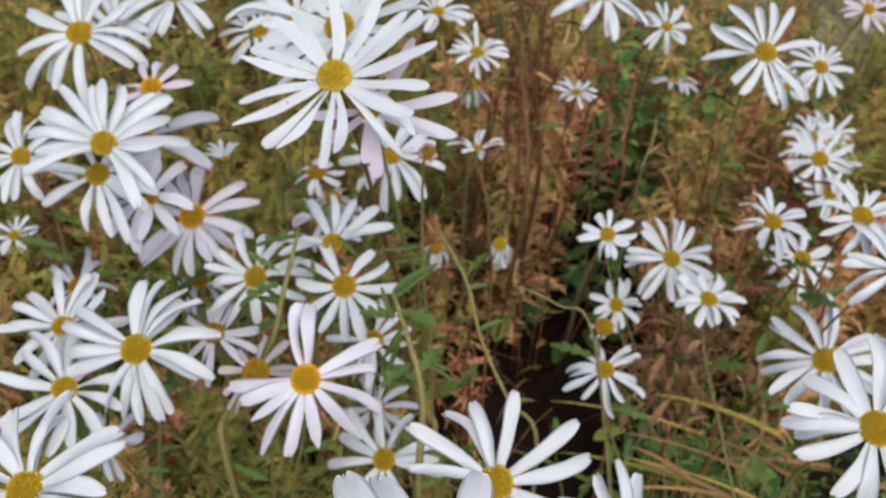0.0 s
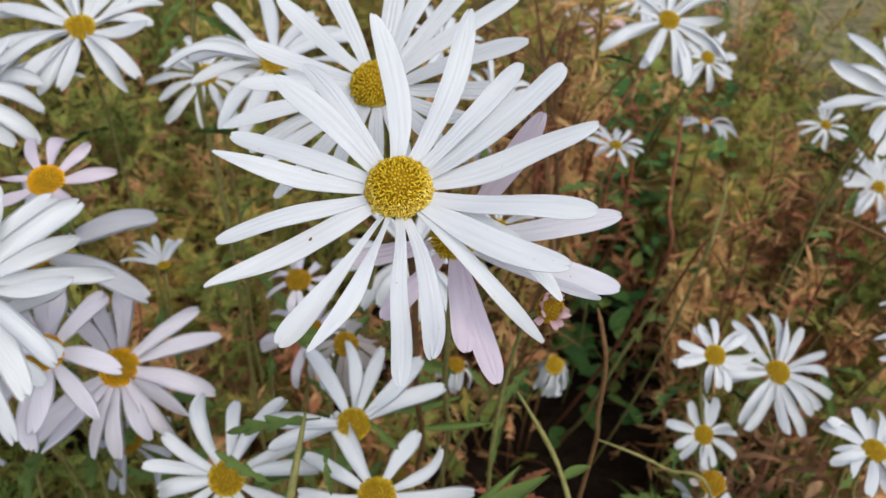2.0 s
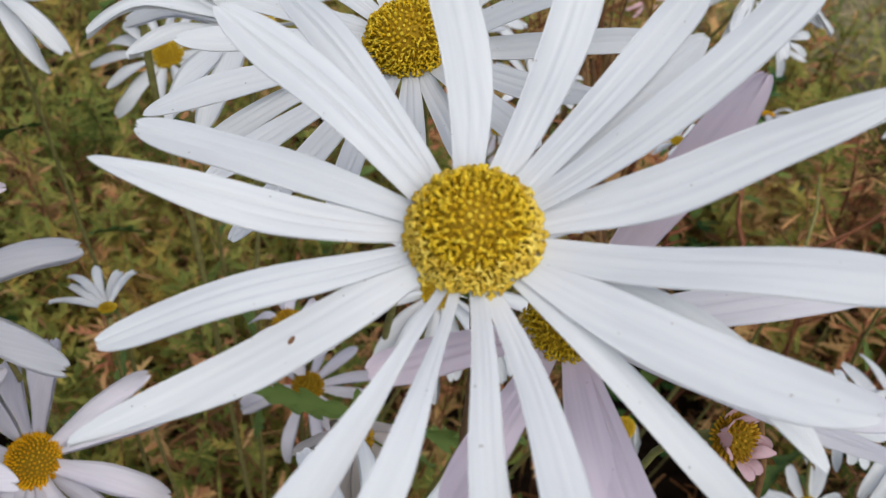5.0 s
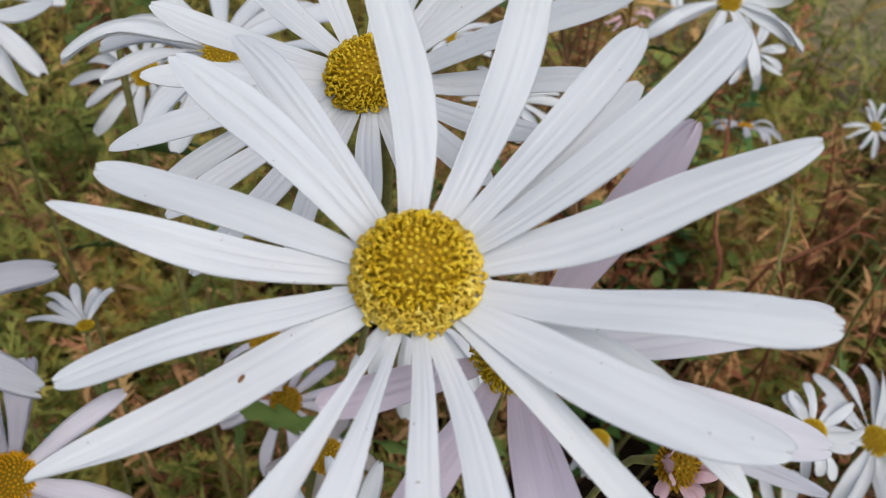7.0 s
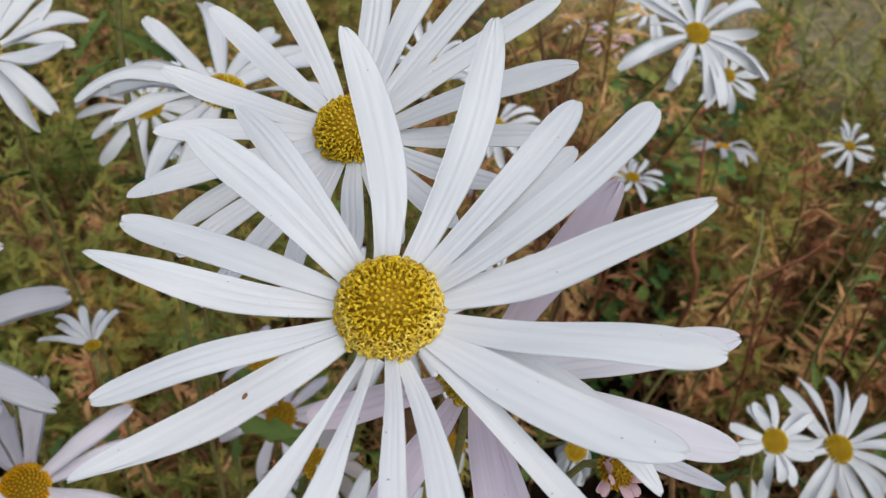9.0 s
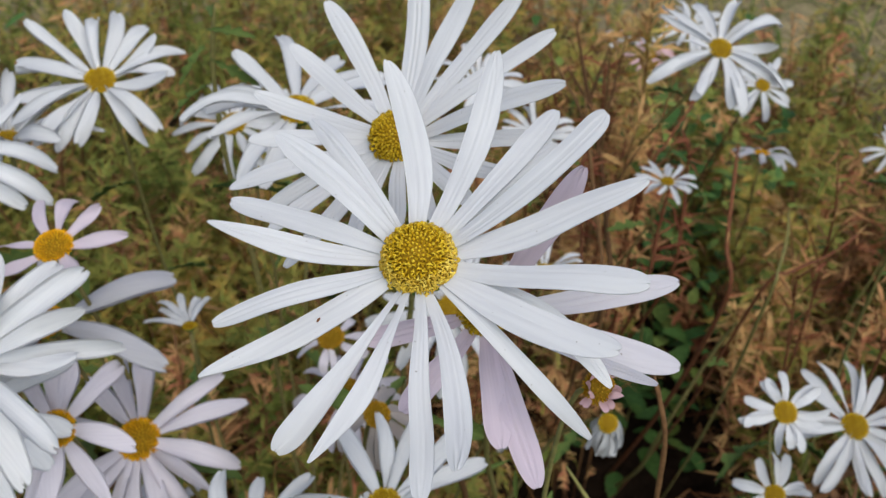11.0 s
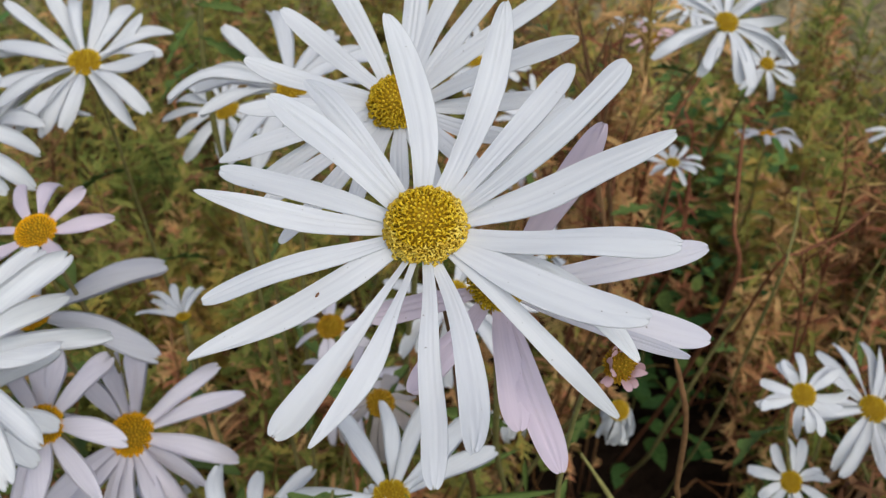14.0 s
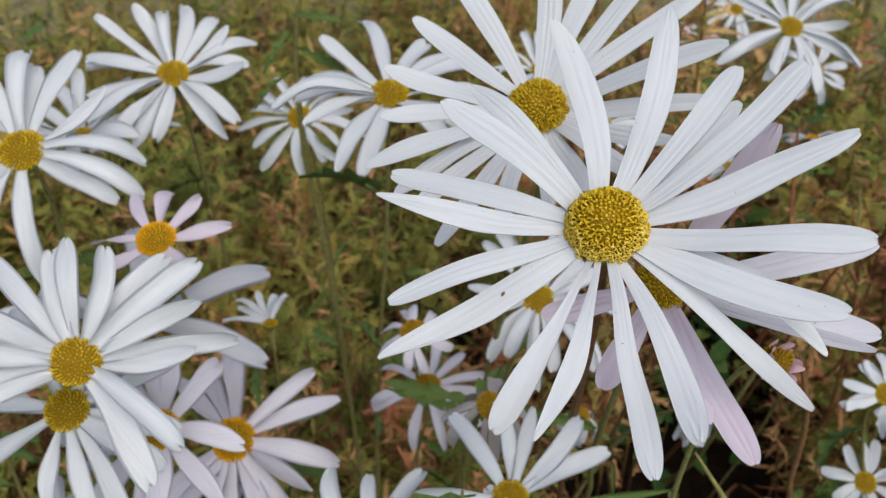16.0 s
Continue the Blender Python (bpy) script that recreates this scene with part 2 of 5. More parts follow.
def sheet(rows, cols, point, thick, mat, name, ease=1.0):
    """A thin closed sheet: point(s, v) gives its upper face, s 0..1 along it, v -1..1 across."""
    up, low = [], []
    for i in range(rows):
        s = 1 - (1 - i / (rows - 1)) ** ease
        for j in range(cols):
            p = Vector(point(s, -1 + 2 * j / (cols - 1)))
            up.append(p)
            low.append(p - Vector((0, 0, thick)))
    k = rows * cols
    faces = []
    for i in range(rows - 1):
        for j in range(cols - 1):
            a = i * cols + j
            faces.append((a, a + cols, a + cols + 1, a + 1))
            faces.append((k + a, k + a + 1, k + a + cols + 1, k + a + cols))
    rim = [i * cols for i in range(rows)] + [(rows - 1) * cols + j for j in range(1, cols)]
    rim += [i * cols + cols - 1 for i in range(rows - 2, -1, -1)] + [j for j in range(cols - 2, 0, -1)]
    for a, b in zip(rim, rim[1:] + rim[:1]):
        faces.append((a, a + k, b + k, b)[::-1])
    return mesh_from(name, up + low, faces, mat)


def outline(s, base, widest, tip, swell=1.1):
    """Half-width along a petal, 1 at its widest."""
    if s < widest:
        u = s / widest
        w = base + (1 - base) * math.sin(u * math.pi / 2) ** swell
    else:
        u = (s - widest) / (1 - widest)
        w = max(0.0, 1 - u ** tip) ** 0.5
    return w


def big_petal(r, h, width, r0=0.0050, base=0.52, widest=0.64, tip=2.5, swell=1.1, arch=0.0, bow=0.0, twist=0.0,
              groove=None, notch=0.016, roll_tip=0.0, mat=None, rnd=None):
    """A long ray petal: x outwards, z along the flower's facing, its tip at (r, 0, h). bow: how far it curves sideways,
    arch: how far it rises between base and tip. roll_tip folds one edge over near the end."""
    rnd = rnd or random.Random(1)
    if groove is None:
        groove = rnd.uniform(0.00011, 0.00032)
    lines = [(rnd.uniform(0.18, 0.42), rnd.uniform(0.5, 1.2)), (rnd.uniform(-0.42, -0.18), rnd.uniform(0.3, 1.2))]
    if rnd.random() < 0.4:
        lines.append((rnd.uniform(-0.1, 0.1), rnd.uniform(0.3, 0.8)))
    f1, f2, f3 = rnd.uniform(1.5, 3.0), rnd.uniform(0, 6.28), rnd.uniform(0, 6.28)
    wob, sway = rnd.uniform(-1, 1) * 0.0003, rnd.uniform(-1, 1) * 0.0005
    teeth = [(v, rnd.uniform(0.6, 1.3)) for v, k in lines[:2]]

    def point(s, v):
        w = outline(s * 0.994, base, widest, tip, swell) * width / 2
        w *= 1 + 0.035 * math.sin(7 * s + f3 + (1.3 if v > 0 else 0)) * math.sin(math.pi * s)
        edge = 1 - notch * sum(k * math.exp(-((v - c) / 0.10) ** 2) for c, k in teeth) * max(0, (s - 0.86) / 0.14)
        x = r0 + (r - r0) * s * edge
        lift = math.sin(math.pi * s)
        y = v * w + bow * 4 * s * (1 - s) + wob * math.sin(f1 * 3 * s + f2) * lift
        z = h * s ** 1.25 + arch * lift + sway * math.sin(2 * math.pi * s)
        fade = min(1.0, s * 5) * min(1.0, (1.06 - s) * 5)
        z -= groove * fade * sum(k * math.exp(-((v - c * (1 - 0.25 * s)) / 0.075) ** 2) for c, k in lines)
        z -= 0.10 * w * v * v * fade
        z += 0.0003 * math.sin(9 * s + f2) * v
        if twist:
            a = twist * s * s
            yc = bow * 4 * s * (1 - s)
            y, z = yc + (y - yc) * math.cos(a), z + (y - yc) * math.sin(a)
        if roll_tip and s > 0.5:
            k = (s - 0.5) / 0.5
            side = v if roll_tip > 0 else -v
            if side > 0.15:
                f = (side - 0.15) / 0.85 * k
                y -= math.copysign(f * w * 0.9, v)
                z += f * w * 0.55 * math.sin(min(1, f) * math.pi)
        return x, y, z

    return sheet(32, 21, point, 0.00020, mat or WHITE, "petal", 1.7)


def unit_petals(mat, key):
    """Ten petal shapes of length 1 and width 1, for the many smaller flowers: grooved, notched, some curled or twisted."""
    out = []
    rnd = random.Random(key)
    for k in range(10):
        arch = rnd.uniform(-0.03, 0.13)
        drop = rnd.uniform(-0.30, 0.10)
        bend = rnd.uniform(-0.32, 0.32)
        f2, f3 = rnd.uniform(0, 6.28), rnd.uniform(0, 6.28)
        cup = rnd.uniform(-0.05, 0.06)
        tip = rnd.uniform(2.2, 4.2)
        widest = rnd.uniform(0.55, 0.78)
        curl = rnd.choice((0, 0, 0.14, -0.12, -0.30))
        twist = rnd.choice((0, 0, 0, 0.7, -0.7, 1.2))
        c1, c2 = rnd.uniform(0.2, 0.42), rnd.uniform(-0.42, -0.2)
        d1, d2 = rnd.uniform(0.02, 0.08), rnd.uniform(0.0, 0.06)
        wavy = rnd.uniform(0.02, 0.07)

        def point(s, v):
            w = outline(s * 0.985, 0.4, widest, tip) * 0.5
            w *= 1 + wavy * math.sin(11 * s + f3 + (1.7 if v > 0 else 0))
            late = max(0, (s - 0.84) / 0.16)
            edge = 1 - (d1 * math.exp(-((v - c1) / 0.13) ** 2) + d2 * math.exp(-((v - c2) / 0.13) ** 2)) * late
            z = arch * math.sin(math.pi * s) + drop * s * s + cup * v * v + curl * max(0, s - 0.6) ** 2 * 4
            z -= 0.013 * math.sin(math.pi * s) * (math.exp(-((v - c1) / 0.14) ** 2) + math.exp(-((v - c2) / 0.14) ** 2))
            z += 0.02 * math.sin(7 * s + f2) * v
            y = v * w
            if twist:
                a = twist * s * s
                y, z = y * math.cos(a), z + y * math.sin(a) * 0.2
            return s * edge, y + (bend * s * s) * 2.5, z

        out.append(sheet(14, 9, point, 0.006, mat, "petal", 1.6))
    return out


PETALS = {m.name: unit_petals(m, 11 + i) for i, m in enumerate((WHITE_UNIT, LILAC_UNIT, PINK_UNIT, ROSE_UNIT, GREY_UNIT, FADED_UNIT))}


def tube(points, radii, seg=7, close=True):
    """Verts and faces of a tapered tube along points."""
    verts, faces = [], []
    side = Vector((1, 0, 0))
    for i, p in enumerate(points):
        d = (points[min(i + 1, len(points) - 1)] - points[max(i - 1, 0)]).normalized()
        side = (side - d * side.dot(d)).normalized()
        up = d.cross(side)
        for j in range(seg):
            b = 2 * math.pi * j / seg
            verts.append(p + (side * math.cos(b) + up * math.sin(b)) * radii[i])
    for i in range(len(points) - 1):
        for j in range(seg):
            c, d = i * seg + j, i * seg + (j + 1) % seg
            faces.append((c, d, d + seg, c + seg))
    if close:
        faces.append(tuple(range(seg))[::-1])
        faces.append(tuple((len(points) - 1) * seg + j for j in range(seg)))
    return verts, faces


def dome(radius, height, mat, name="disc"):
    verts, faces, rings, seg = [(0, 0, height)], [], 7, 28
    for i in range(1, rings + 1):
        a = i / rings * math.pi / 2
        for j in range(seg):
            b = 2 * math.pi * j / seg
            verts.append((radius * math.sin(a) * math.cos(b), radius * math.sin(a) * math.sin(b), height * math.cos(a)))
    for j in range(seg):
        faces.append((0, 1 + j, 1 + (j + 1) % seg))
    for i in range(rings - 1):
        for j in range(seg):
            a, b = 1 + i * seg + j, 1 + i * seg + (j + 1) % seg
            faces.append((a, a + seg, b + seg, b))
    base = 1 + (rings - 1) * seg
    verts.append((0, 0, -radius * 0.25))
    for j in range(seg):
        faces.append((base + (j + 1) % seg, base + j, len(verts) - 1))
    return mesh_from(name, verts, faces, mat)


def hook(pos, nrm, out, s, turn, long, young):
    """One disc floret: a thin tube whose forked style curls over at the top; a young one is a closed bud."""
    t1 = (out - nrm * out.dot(nrm)).normalized()
    t2 = nrm.cross(t1)
    c, d = math.cos(turn), math.sin(turn)
    u, w = t1 * c + t2 * d, t2 * c - t1 * d
    if young:
        v, f = tube([pos - nrm * s * 0.5, pos + nrm * long * 0.5, pos + nrm * long * 0.85, pos + nrm * long], [s * 0.30, s * 0.36, s * 0.34, s * 0.12], 6)
        return v, f
    top = pos + nrm * long + u * s * 0.25
    v, f = tube([pos - nrm * s * 0.5, pos + nrm * long * 0.6 + u * s * 0.05, top], [s * 0.24, s * 0.22, s * 0.27], 6)
    for side in (1, -1):
        arm = [top - w * side * s * 0.05, top + w * side * s * 0.34 + nrm * s * 0.10 + u * s * 0.08, top + w * side * s * 0.58 - nrm * s * 0.16 + u * s * 0.22]
        v2, f2 = tube(arm, [s * 0.20, s * 0.20, s * 0.13], 5)
        f += [tuple(i + len(v) for i in q) for q in f2]
        v += v2
    return v, f


def florets(radius, height, count, size, mat, key, fine=False, first=0, last=None):
    """Disc florets in a spiral: short tubes, in close view with forked curled tops."""
    rnd = random.Random(key)
    verts, faces = [], []
    for i in range(first, count if last is None else last):
        f = math.sqrt((i + 0.5) / count)
        ang = i * 2.399963
        a = f * math.pi / 2 * 0.98
        pos = Vector((radius * math.sin(a) * math.cos(ang), radius * math.sin(a) * math.sin(ang), height * math.cos(a)))
        nrm = Vector((math.sin(a) * math.cos(ang) / radius, math.sin(a) * math.sin(ang) / radius, math.cos(a) / height)).normalized()
        nrm = (nrm + Vector((rnd.uniform(-1, 1), rnd.uniform(-1, 1), rnd.uniform(-1, 1))) * 0.22).normalized()
        out = Vector((math.cos(ang), math.sin(ang), -0.2))
        s = size * rnd.uniform(0.75, 1.2) * (0.86 + 0.20 * f)
        base = len(verts)
        if fine:
            young = f < 0.30 + rnd.uniform(-0.12, 0.12)
            v, q = hook(pos, nrm, out, s * 1.25, rnd.gauss(0, 0.9), s * (rnd.uniform(0.7, 1.0) if young else rnd.uniform(0.9, 1.5) * (0.8 + 0.3 * f)), young)
            verts += v
            faces += [tuple(k + base for k in g) for g in q]
            continue
        t1 = nrm.orthogonal().normalized()
        t2 = nrm.cross(t1)
        long = s * rnd.uniform(0.8, 1.3)
        prof = ((0.42, -0.4, 0), (0.48, 0.6, 0.05), (0.15, 1.0, 0.1))
        seg = 5
        for rr, zz, oo in prof:
            for j in range(seg):
                b = 2 * math.pi * j / seg + i
                verts.append(pos + t1 * (rr * s * math.cos(b)) + t2 * (rr * s * math.sin(b)) + nrm * (zz * long) + out * (oo * s * 1.6))
        for q in range(len(prof) - 1):
            for j in range(seg):
                c, d = base + q * seg + j, base + q * seg + (j + 1) % seg
                faces.append((c, d, d + seg, c + seg))
        faces.append(tuple(base + (len(prof) - 1) * seg + j for j in range(seg)))
    return mesh_from("florets", verts, faces, mat, smooth=fine)


def cup_mesh():
    """The green cup of bracts under a flower head, radius 1."""
    verts, faces, seg = [], [], 18
    for rr, zz in ((0.12, -0.75), (0.45, -0.62), (0.85, -0.30), (0.98, 0.0), (0.9, 0.06), (0.3, 0.02)):
        for j in range(seg):
            b = 2 * math.pi * j / seg
            k = 1 + (0.07 if j % 2 else -0.04) * (zz > -0.6)
            verts.append((rr * k * math.cos(b), rr * k * math.sin(b), zz))
    for q in range(5):
        for j in range(seg):
            c, d = q * seg + j, q * seg + (j + 1) % seg
            faces.append((c, d, d + seg, c + seg))
    return mesh_from("calyx", verts, faces, LEAF)


UNIT_DISC = dome(1.0, 0.42, DISC_SMALL)
UNIT_FLORETS = [florets(1.0, 0.47, 230, 0.088, FLORET, 5 + k) for k in range(3)]
UNIT_FLORETS_ORANGE = florets(1.0, 0.47, 240, 0.090, FLORET_ORANGE, 31)
UNIT_FLORETS_OLD = florets(1.0, 0.55, 120, 0.15, FLORET_OLD, 9)
UNIT_CUP = cup_mesh()


def bezier(p0, p1, p2, p3, n):
    out = []
    for i in range(n):
        t = i / (n - 1)
        out.append(p0 * (1 - t) ** 3 + p1 * 3 * t * (1 - t) ** 2 + p2 * 3 * t * t * (1 - t) + p3 * t ** 3)
    return out


LOBES = ((0.0, 0.02), (0.14, 0.035), (0.24, 0.13), (0.29, 0.12), (0.35, 0.07), (0.45, 0.22), (0.50, 0.20), (0.57, 0.09), (0.67, 0.20), (0.72, 0.18), (0.79, 0.09), (0.88, 0.11), (0.94, 0.08), (1.0, 0.02))


def leaf_arrays(droop, fold, wave):
    """A lobed leaf of length 1 along x: verts and faces. Lobes point forwards."""
    v, f = [], []
    n = len(LOBES)
    for i, (x, w) in enumerate(LOBES):
        z = -droop * x * x
        fx = x + (0.10 if w > 0.13 else 0.0)
        v += [(x, 0, z), (fx, w, z + fold * w + wave * (i % 2)), (fx, -w, z + fold * w - wave * (i % 2))]
    for i in range(n - 1):
        a = 3 * i
        f += [(a, a + 3, a + 4, a + 1), (a, a + 2, a + 5, a + 3)]
    return v, f


def leaf_mesh(droop, fold, wave, mat=None):
    v, f = leaf_arrays(droop, fold, wave)
    k = len(v)
    low = [(x, y, z - 0.012) for x, y, z in v]
    f2 = [tuple(k + i for i in q)[::-1] for q in f]
    return mesh_from("leaf", v + low, f + f2, mat or LEAF)


LEAVES = [leaf_mesh(0.25, 0.3, 0.02), leaf_mesh(0.6, 0.15, 0.04), leaf_mesh(0.05, 0.45, 0.03)]

# ---- the ground ----
def ground():
    nx, ny = 121, 121
    verts, faces = [], []
    for j in range(ny):
        v = -1 + 2 * j / (ny - 1)
        y = 0.7 + 1.9 * v + 60 * v * abs(v) ** 8
        for i in range(nx):
            u = -1 + 2 * i / (nx - 1)
            x = 1.9 * u + 60 * u * abs(u) ** 8
            z = 0.025 * noise.noise((x * 3, y * 3, 0)) + 0.012 * noise.noise((x * 14, y * 14, 3))
            verts.append((x, y, z))
    for j in range(ny - 1):
        for i in range(nx - 1):
            a = j * nx + i
            faces.append((a, a + 1, a + nx + 1, a + nx))
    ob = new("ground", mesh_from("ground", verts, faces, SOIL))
    return tagged(ob, "dark crumbly soil, deepened for shade between plants, turning to pale trodden earth", "ground", kind="structure")


ground()


def ground_z(x, y):
    return 0.025 * noise.noise((x * 3, y * 3, 0)) + 0.012 * noise.noise((x * 14, y * 14, 3))


# ---- flowers ----
def stem_for(root, head, n, radius, rnd, lean=(0.0, 0.0), leafy=3):
    """Stem from the soil up to the back of the flower head, with a few lobed leaves. The root is the thing's empty."""
    foot = Vector((head.x + lean[0], head.y + lean[1], 0))
    foot.z = ground_z(foot.x, foot.y) - 0.01
    neck = head - n * 0.07
    pts = bezier(head - n * 0.002, neck, foot + Vector((rnd.uniform(-.02, .02), rnd.uniform(-.02, .02), head.z * 0.5)), foot, 22)
    pts = [p + Vector((noise.noise((p.x * 9, p.z * 14, 1)), noise.noise((p.y * 9, p.z * 14, 5)), 0)) * 0.004 * math.sin(math.pi * i / 21) for i, p in enumerate(pts)]
    rad = [radius * (0.75 + 0.6 * i / 21) for i in range(22)]
    rad[0] = radius * 1.1
    v, f = tube(pts, rad)
    part("stem", mesh_from("stem", v, f, STEM if rnd.random() < 0.85 else STEM_DRY), root)
    for k in range(leafy):
        p = pts[int(3 + k * 3.4 + rnd.random() * 2)]
        a = rnd.uniform(0, 6.28)
        s = rnd.uniform(0.018, 0.034)
        m = Matrix.Translation(p) @ Matrix.Rotation(a, 4, "Z") @ Matrix.Rotation(rnd.uniform(-0.7, 0.1), 4, "Y") @ Matrix.Rotation(rnd.uniform(-0.8, 0.8), 4, "X") @ Matrix.Diagonal((s, s * 0.62, s, 1))
        part("leaf", rnd.choice(LEAVES), root, m=m)
    return foot


def daisy(pos, n, disc_mm, reach_mm, count=16, look_of=WHITE_UNIT, lift=0.05, key=1, label="", old=False, width=None, droop=0.0,
          angles=None, group="daisies in the bed", lean=(0.0, 0.02), scatter=0.13, leafy=3, steep=None):
    """A smaller flower on its stem: disc, petals all round (or at the angles given), cup, stem and leaves. steep: extra lift, in degrees, for some of the angles."""
    rnd = random.Random(key * 77 + 3)
    root = new("daisy")
    root.empty_display_size = 0.01
    n = Vector(n).normalized()
    m = basis(n)
    head = Vector(pos)
    rad, reach = disc_mm / 2000, reach_mm / 1000
    base = head - n * rad * 0.40
    place = Matrix.Translation(base) @ m
    disc = part("disc", UNIT_DISC, root, m=place @ Matrix.Diagonal((rad * 0.97, rad * 0.97, rad * 0.97, 1)))
    fl = UNIT_FLORETS_OLD if old else UNIT_FLORETS_ORANGE if look_of in (LILAC_UNIT, PINK_UNIT, GREY_UNIT) else rnd.choice(UNIT_FLORETS)
    tagged(part("florets", fl, disc), kind="stuff")
    part("calyx", UNIT_CUP, root, m=place @ Matrix.Diagonal((rad * 1.02, rad * 1.02, rad, 1)) @ Matrix.Translation((0, 0, -0.08)))
    shapes = PETALS[look_of.name]
    az = angles or [360 * (i + rnd.uniform(-0.55, 0.55)) / count for i in range(count)]
    w0 = (width or reach_mm * 0.17) / 1000
    off = rnd.uniform(0, 360) if not angles else 0
    for i, a in enumerate(az):
        ln = reach * rnd.uniform(1 - 1.8 * scatter, 1.03) - rad * 0.72
        w = w0 * rnd.uniform(0.85, 1.15)
        up = math.atan(lift) + rnd.uniform(-scatter, scatter) - droop + radians((steep or {}).get(a, 0))
        t = place @ Matrix.Rotation(radians(a + off), 4, "Z") @ Matrix.Translation((rad * 0.72, 0, rad * (0.02 - 0.07 * (i % 2))))
        t = t @ Matrix.Rotation(-up, 4, "Y") @ Matrix.Rotation(rnd.gauss(0, 0.32), 4, "X") @ Matrix.Diagonal((ln, w, ln, 1))
        part("petal", rnd.choice(shapes), root, m=t)
    stem_for(root, base - n * rad * 0.7, n, 0.0007 + rad * 0.04, rnd, (lean[0] + rnd.uniform(-0.06, 0.06), lean[1] + rnd.uniform(-0.02, 0.08)), leafy)
    return tagged(root, label or "white daisy with a yellow disc on a green stem", "daisy", group)


FACE = (0.0, -0.5, 0.86)


def hero_head(pos, n, disc_mm, dome_mm, count, key, mat=None, single=0, raised=(0.0, 0.0)):
    """Head of a large flower. single: how many of its outer florets are pieces of their own."""
    root = new("daisy")
    root.empty_display_size = 0.01
    n = Vector(n).normalized()
    place = Matrix.Translation(Vector(pos)) @ basis(n)
    rad = disc_mm / 2000
    mat = mat or FLORET
    disc = part("disc", dome(rad * 0.93, dome_mm / 1000, DISC), root, m=place @ Matrix.Translation((0, raised[0] / 1000, raised[1] / 1000)))
    tagged(part("florets", florets(rad * 0.95, dome_mm / 1000, count, rad * 0.112, mat, key, True, 0, count - single), disc), kind="stuff")
    for i in range(count - single, count):
        part("floret", florets(rad * 0.95, dome_mm / 1000, count, rad * 0.112, FLORET_ONE, key + i, True, i, i + 1), disc)
    part("calyx", UNIT_CUP, root, m=place @ Matrix.Translation((0, 0, -0.0008)) @ Matrix.Diagonal((rad, rad, rad, 1)))
    return root, place, n


def wilted(pos, n, disc_mm, hang_mm, count, look_of, key, label, width, spread=0.2, old=False, lean=(0.0, 0.02)):
    """A spent flower whose petals hang limp round the head."""
    rnd = random.Random(key * 31 + 5)
    root = new("daisy")
    root.empty_display_size = 0.01
    n = Vector(n).normalized()
    rad = disc_mm / 2000
    place = Matrix.Translation(Vector(pos) - n * rad * 0.4) @ basis(n)
    disc = part("disc", UNIT_DISC, root, m=place @ Matrix.Diagonal((rad * 0.97, rad * 0.97, rad * 0.97, 1)))
    tagged(part("florets", UNIT_FLORETS_OLD if old else UNIT_FLORETS[0], disc), kind="stuff")
    part("calyx", UNIT_CUP, root, m=place @ Matrix.Diagonal((rad * 1.02, rad * 1.02, rad, 1)) @ Matrix.Translation((0, 0, -0.08)))
    for i in range(count):
        a = 2 * math.pi * (i + rnd.uniform(-0.3, 0.3)) / count
        edge = place @ Vector((rad * 0.85 * math.cos(a), rad * 0.85 * math.sin(a), 0))
        out = (edge - place.translation).normalized()
        x = (Vector((0, 0, -1)) + out * spread * rnd.uniform(0.6, 1.5) + Vector((rnd.uniform(-1, 1), rnd.uniform(-1, 1), 0)) * 0.08).normalized()
        z = (out - x * out.dot(x) + Vector((0, 0, 0.05))).normalized()
        z = (z - x * z.dot(x)).normalized()
        y = z.cross(x)
        ln = hang_mm / 1000 * rnd.uniform(0.8, 1.1)
        m = Matrix.Translation(edge) @ Matrix((x, y, z)).transposed().to_4x4() @ Matrix.Diagonal((ln, width / 1000 * rnd.uniform(0.8, 1.2), ln, 1))
        part("petal", rnd.choice(PETALS[look_of.name]), root, m=m)
    stem_for(root, Vector(pos) - n * rad * 1.1, n, 0.0012, rnd, lean, 2)
    return tagged(root, label, "daisy", "daisies in the bed")


# the large white flower in the middle of the bed
MAIN = Vector((-0.0467, 0.3213, 0.6644))
main, main_place, main_n = hero_head(MAIN, (-0.11, -0.36, 0.93), 12.9, 6.2, 480, 21, single=300, raised=(0.2, 0.0))
tagged(main, "large white daisy with long narrow petals and domed yellow disc", "daisy", "daisies in the bed")
main_rnd = random.Random(4)


def main_petal(az, r, h, width, level=0.0, **shape):
    me = big_petal(r / 1000, h / 1000, width / 1000, rnd=main_rnd, **shape)
    return part("petal", me, main, m=main_place @ Matrix.Rotation(radians(az), 4, "Z") @ Matrix.Translation((0, 0, level / 1000)))


main_petal(95.3, 40.9, 9.9, 5.7, 0.2, bow=-0.0027, arch=-0.0002, widest=0.55)
main_petal(66.1, 45.0, 8.9, 5.6, 0.2, bow=-0.002, arch=-0.0002)
main_petal(44.2, 40.1, 5.4, 4.8, -0.1, bow=-0.001, arch=0.0022, widest=0.78, tip=3.0, notch=0.006)
main_petal(37.0, 34.5, 5.0, 4.5, -0.9, arch=0.0015)
main_petal(28.2, 41.6, 14.0, 5.2, 0.2, arch=0.0022, bow=-0.002, widest=0.84, tip=3.2, notch=0.004)
main_petal(8.9, 43.1, 10.8, 6.2, 0.2, tip=1.7, widest=0.55, arch=0.0002, bow=-0.0007)
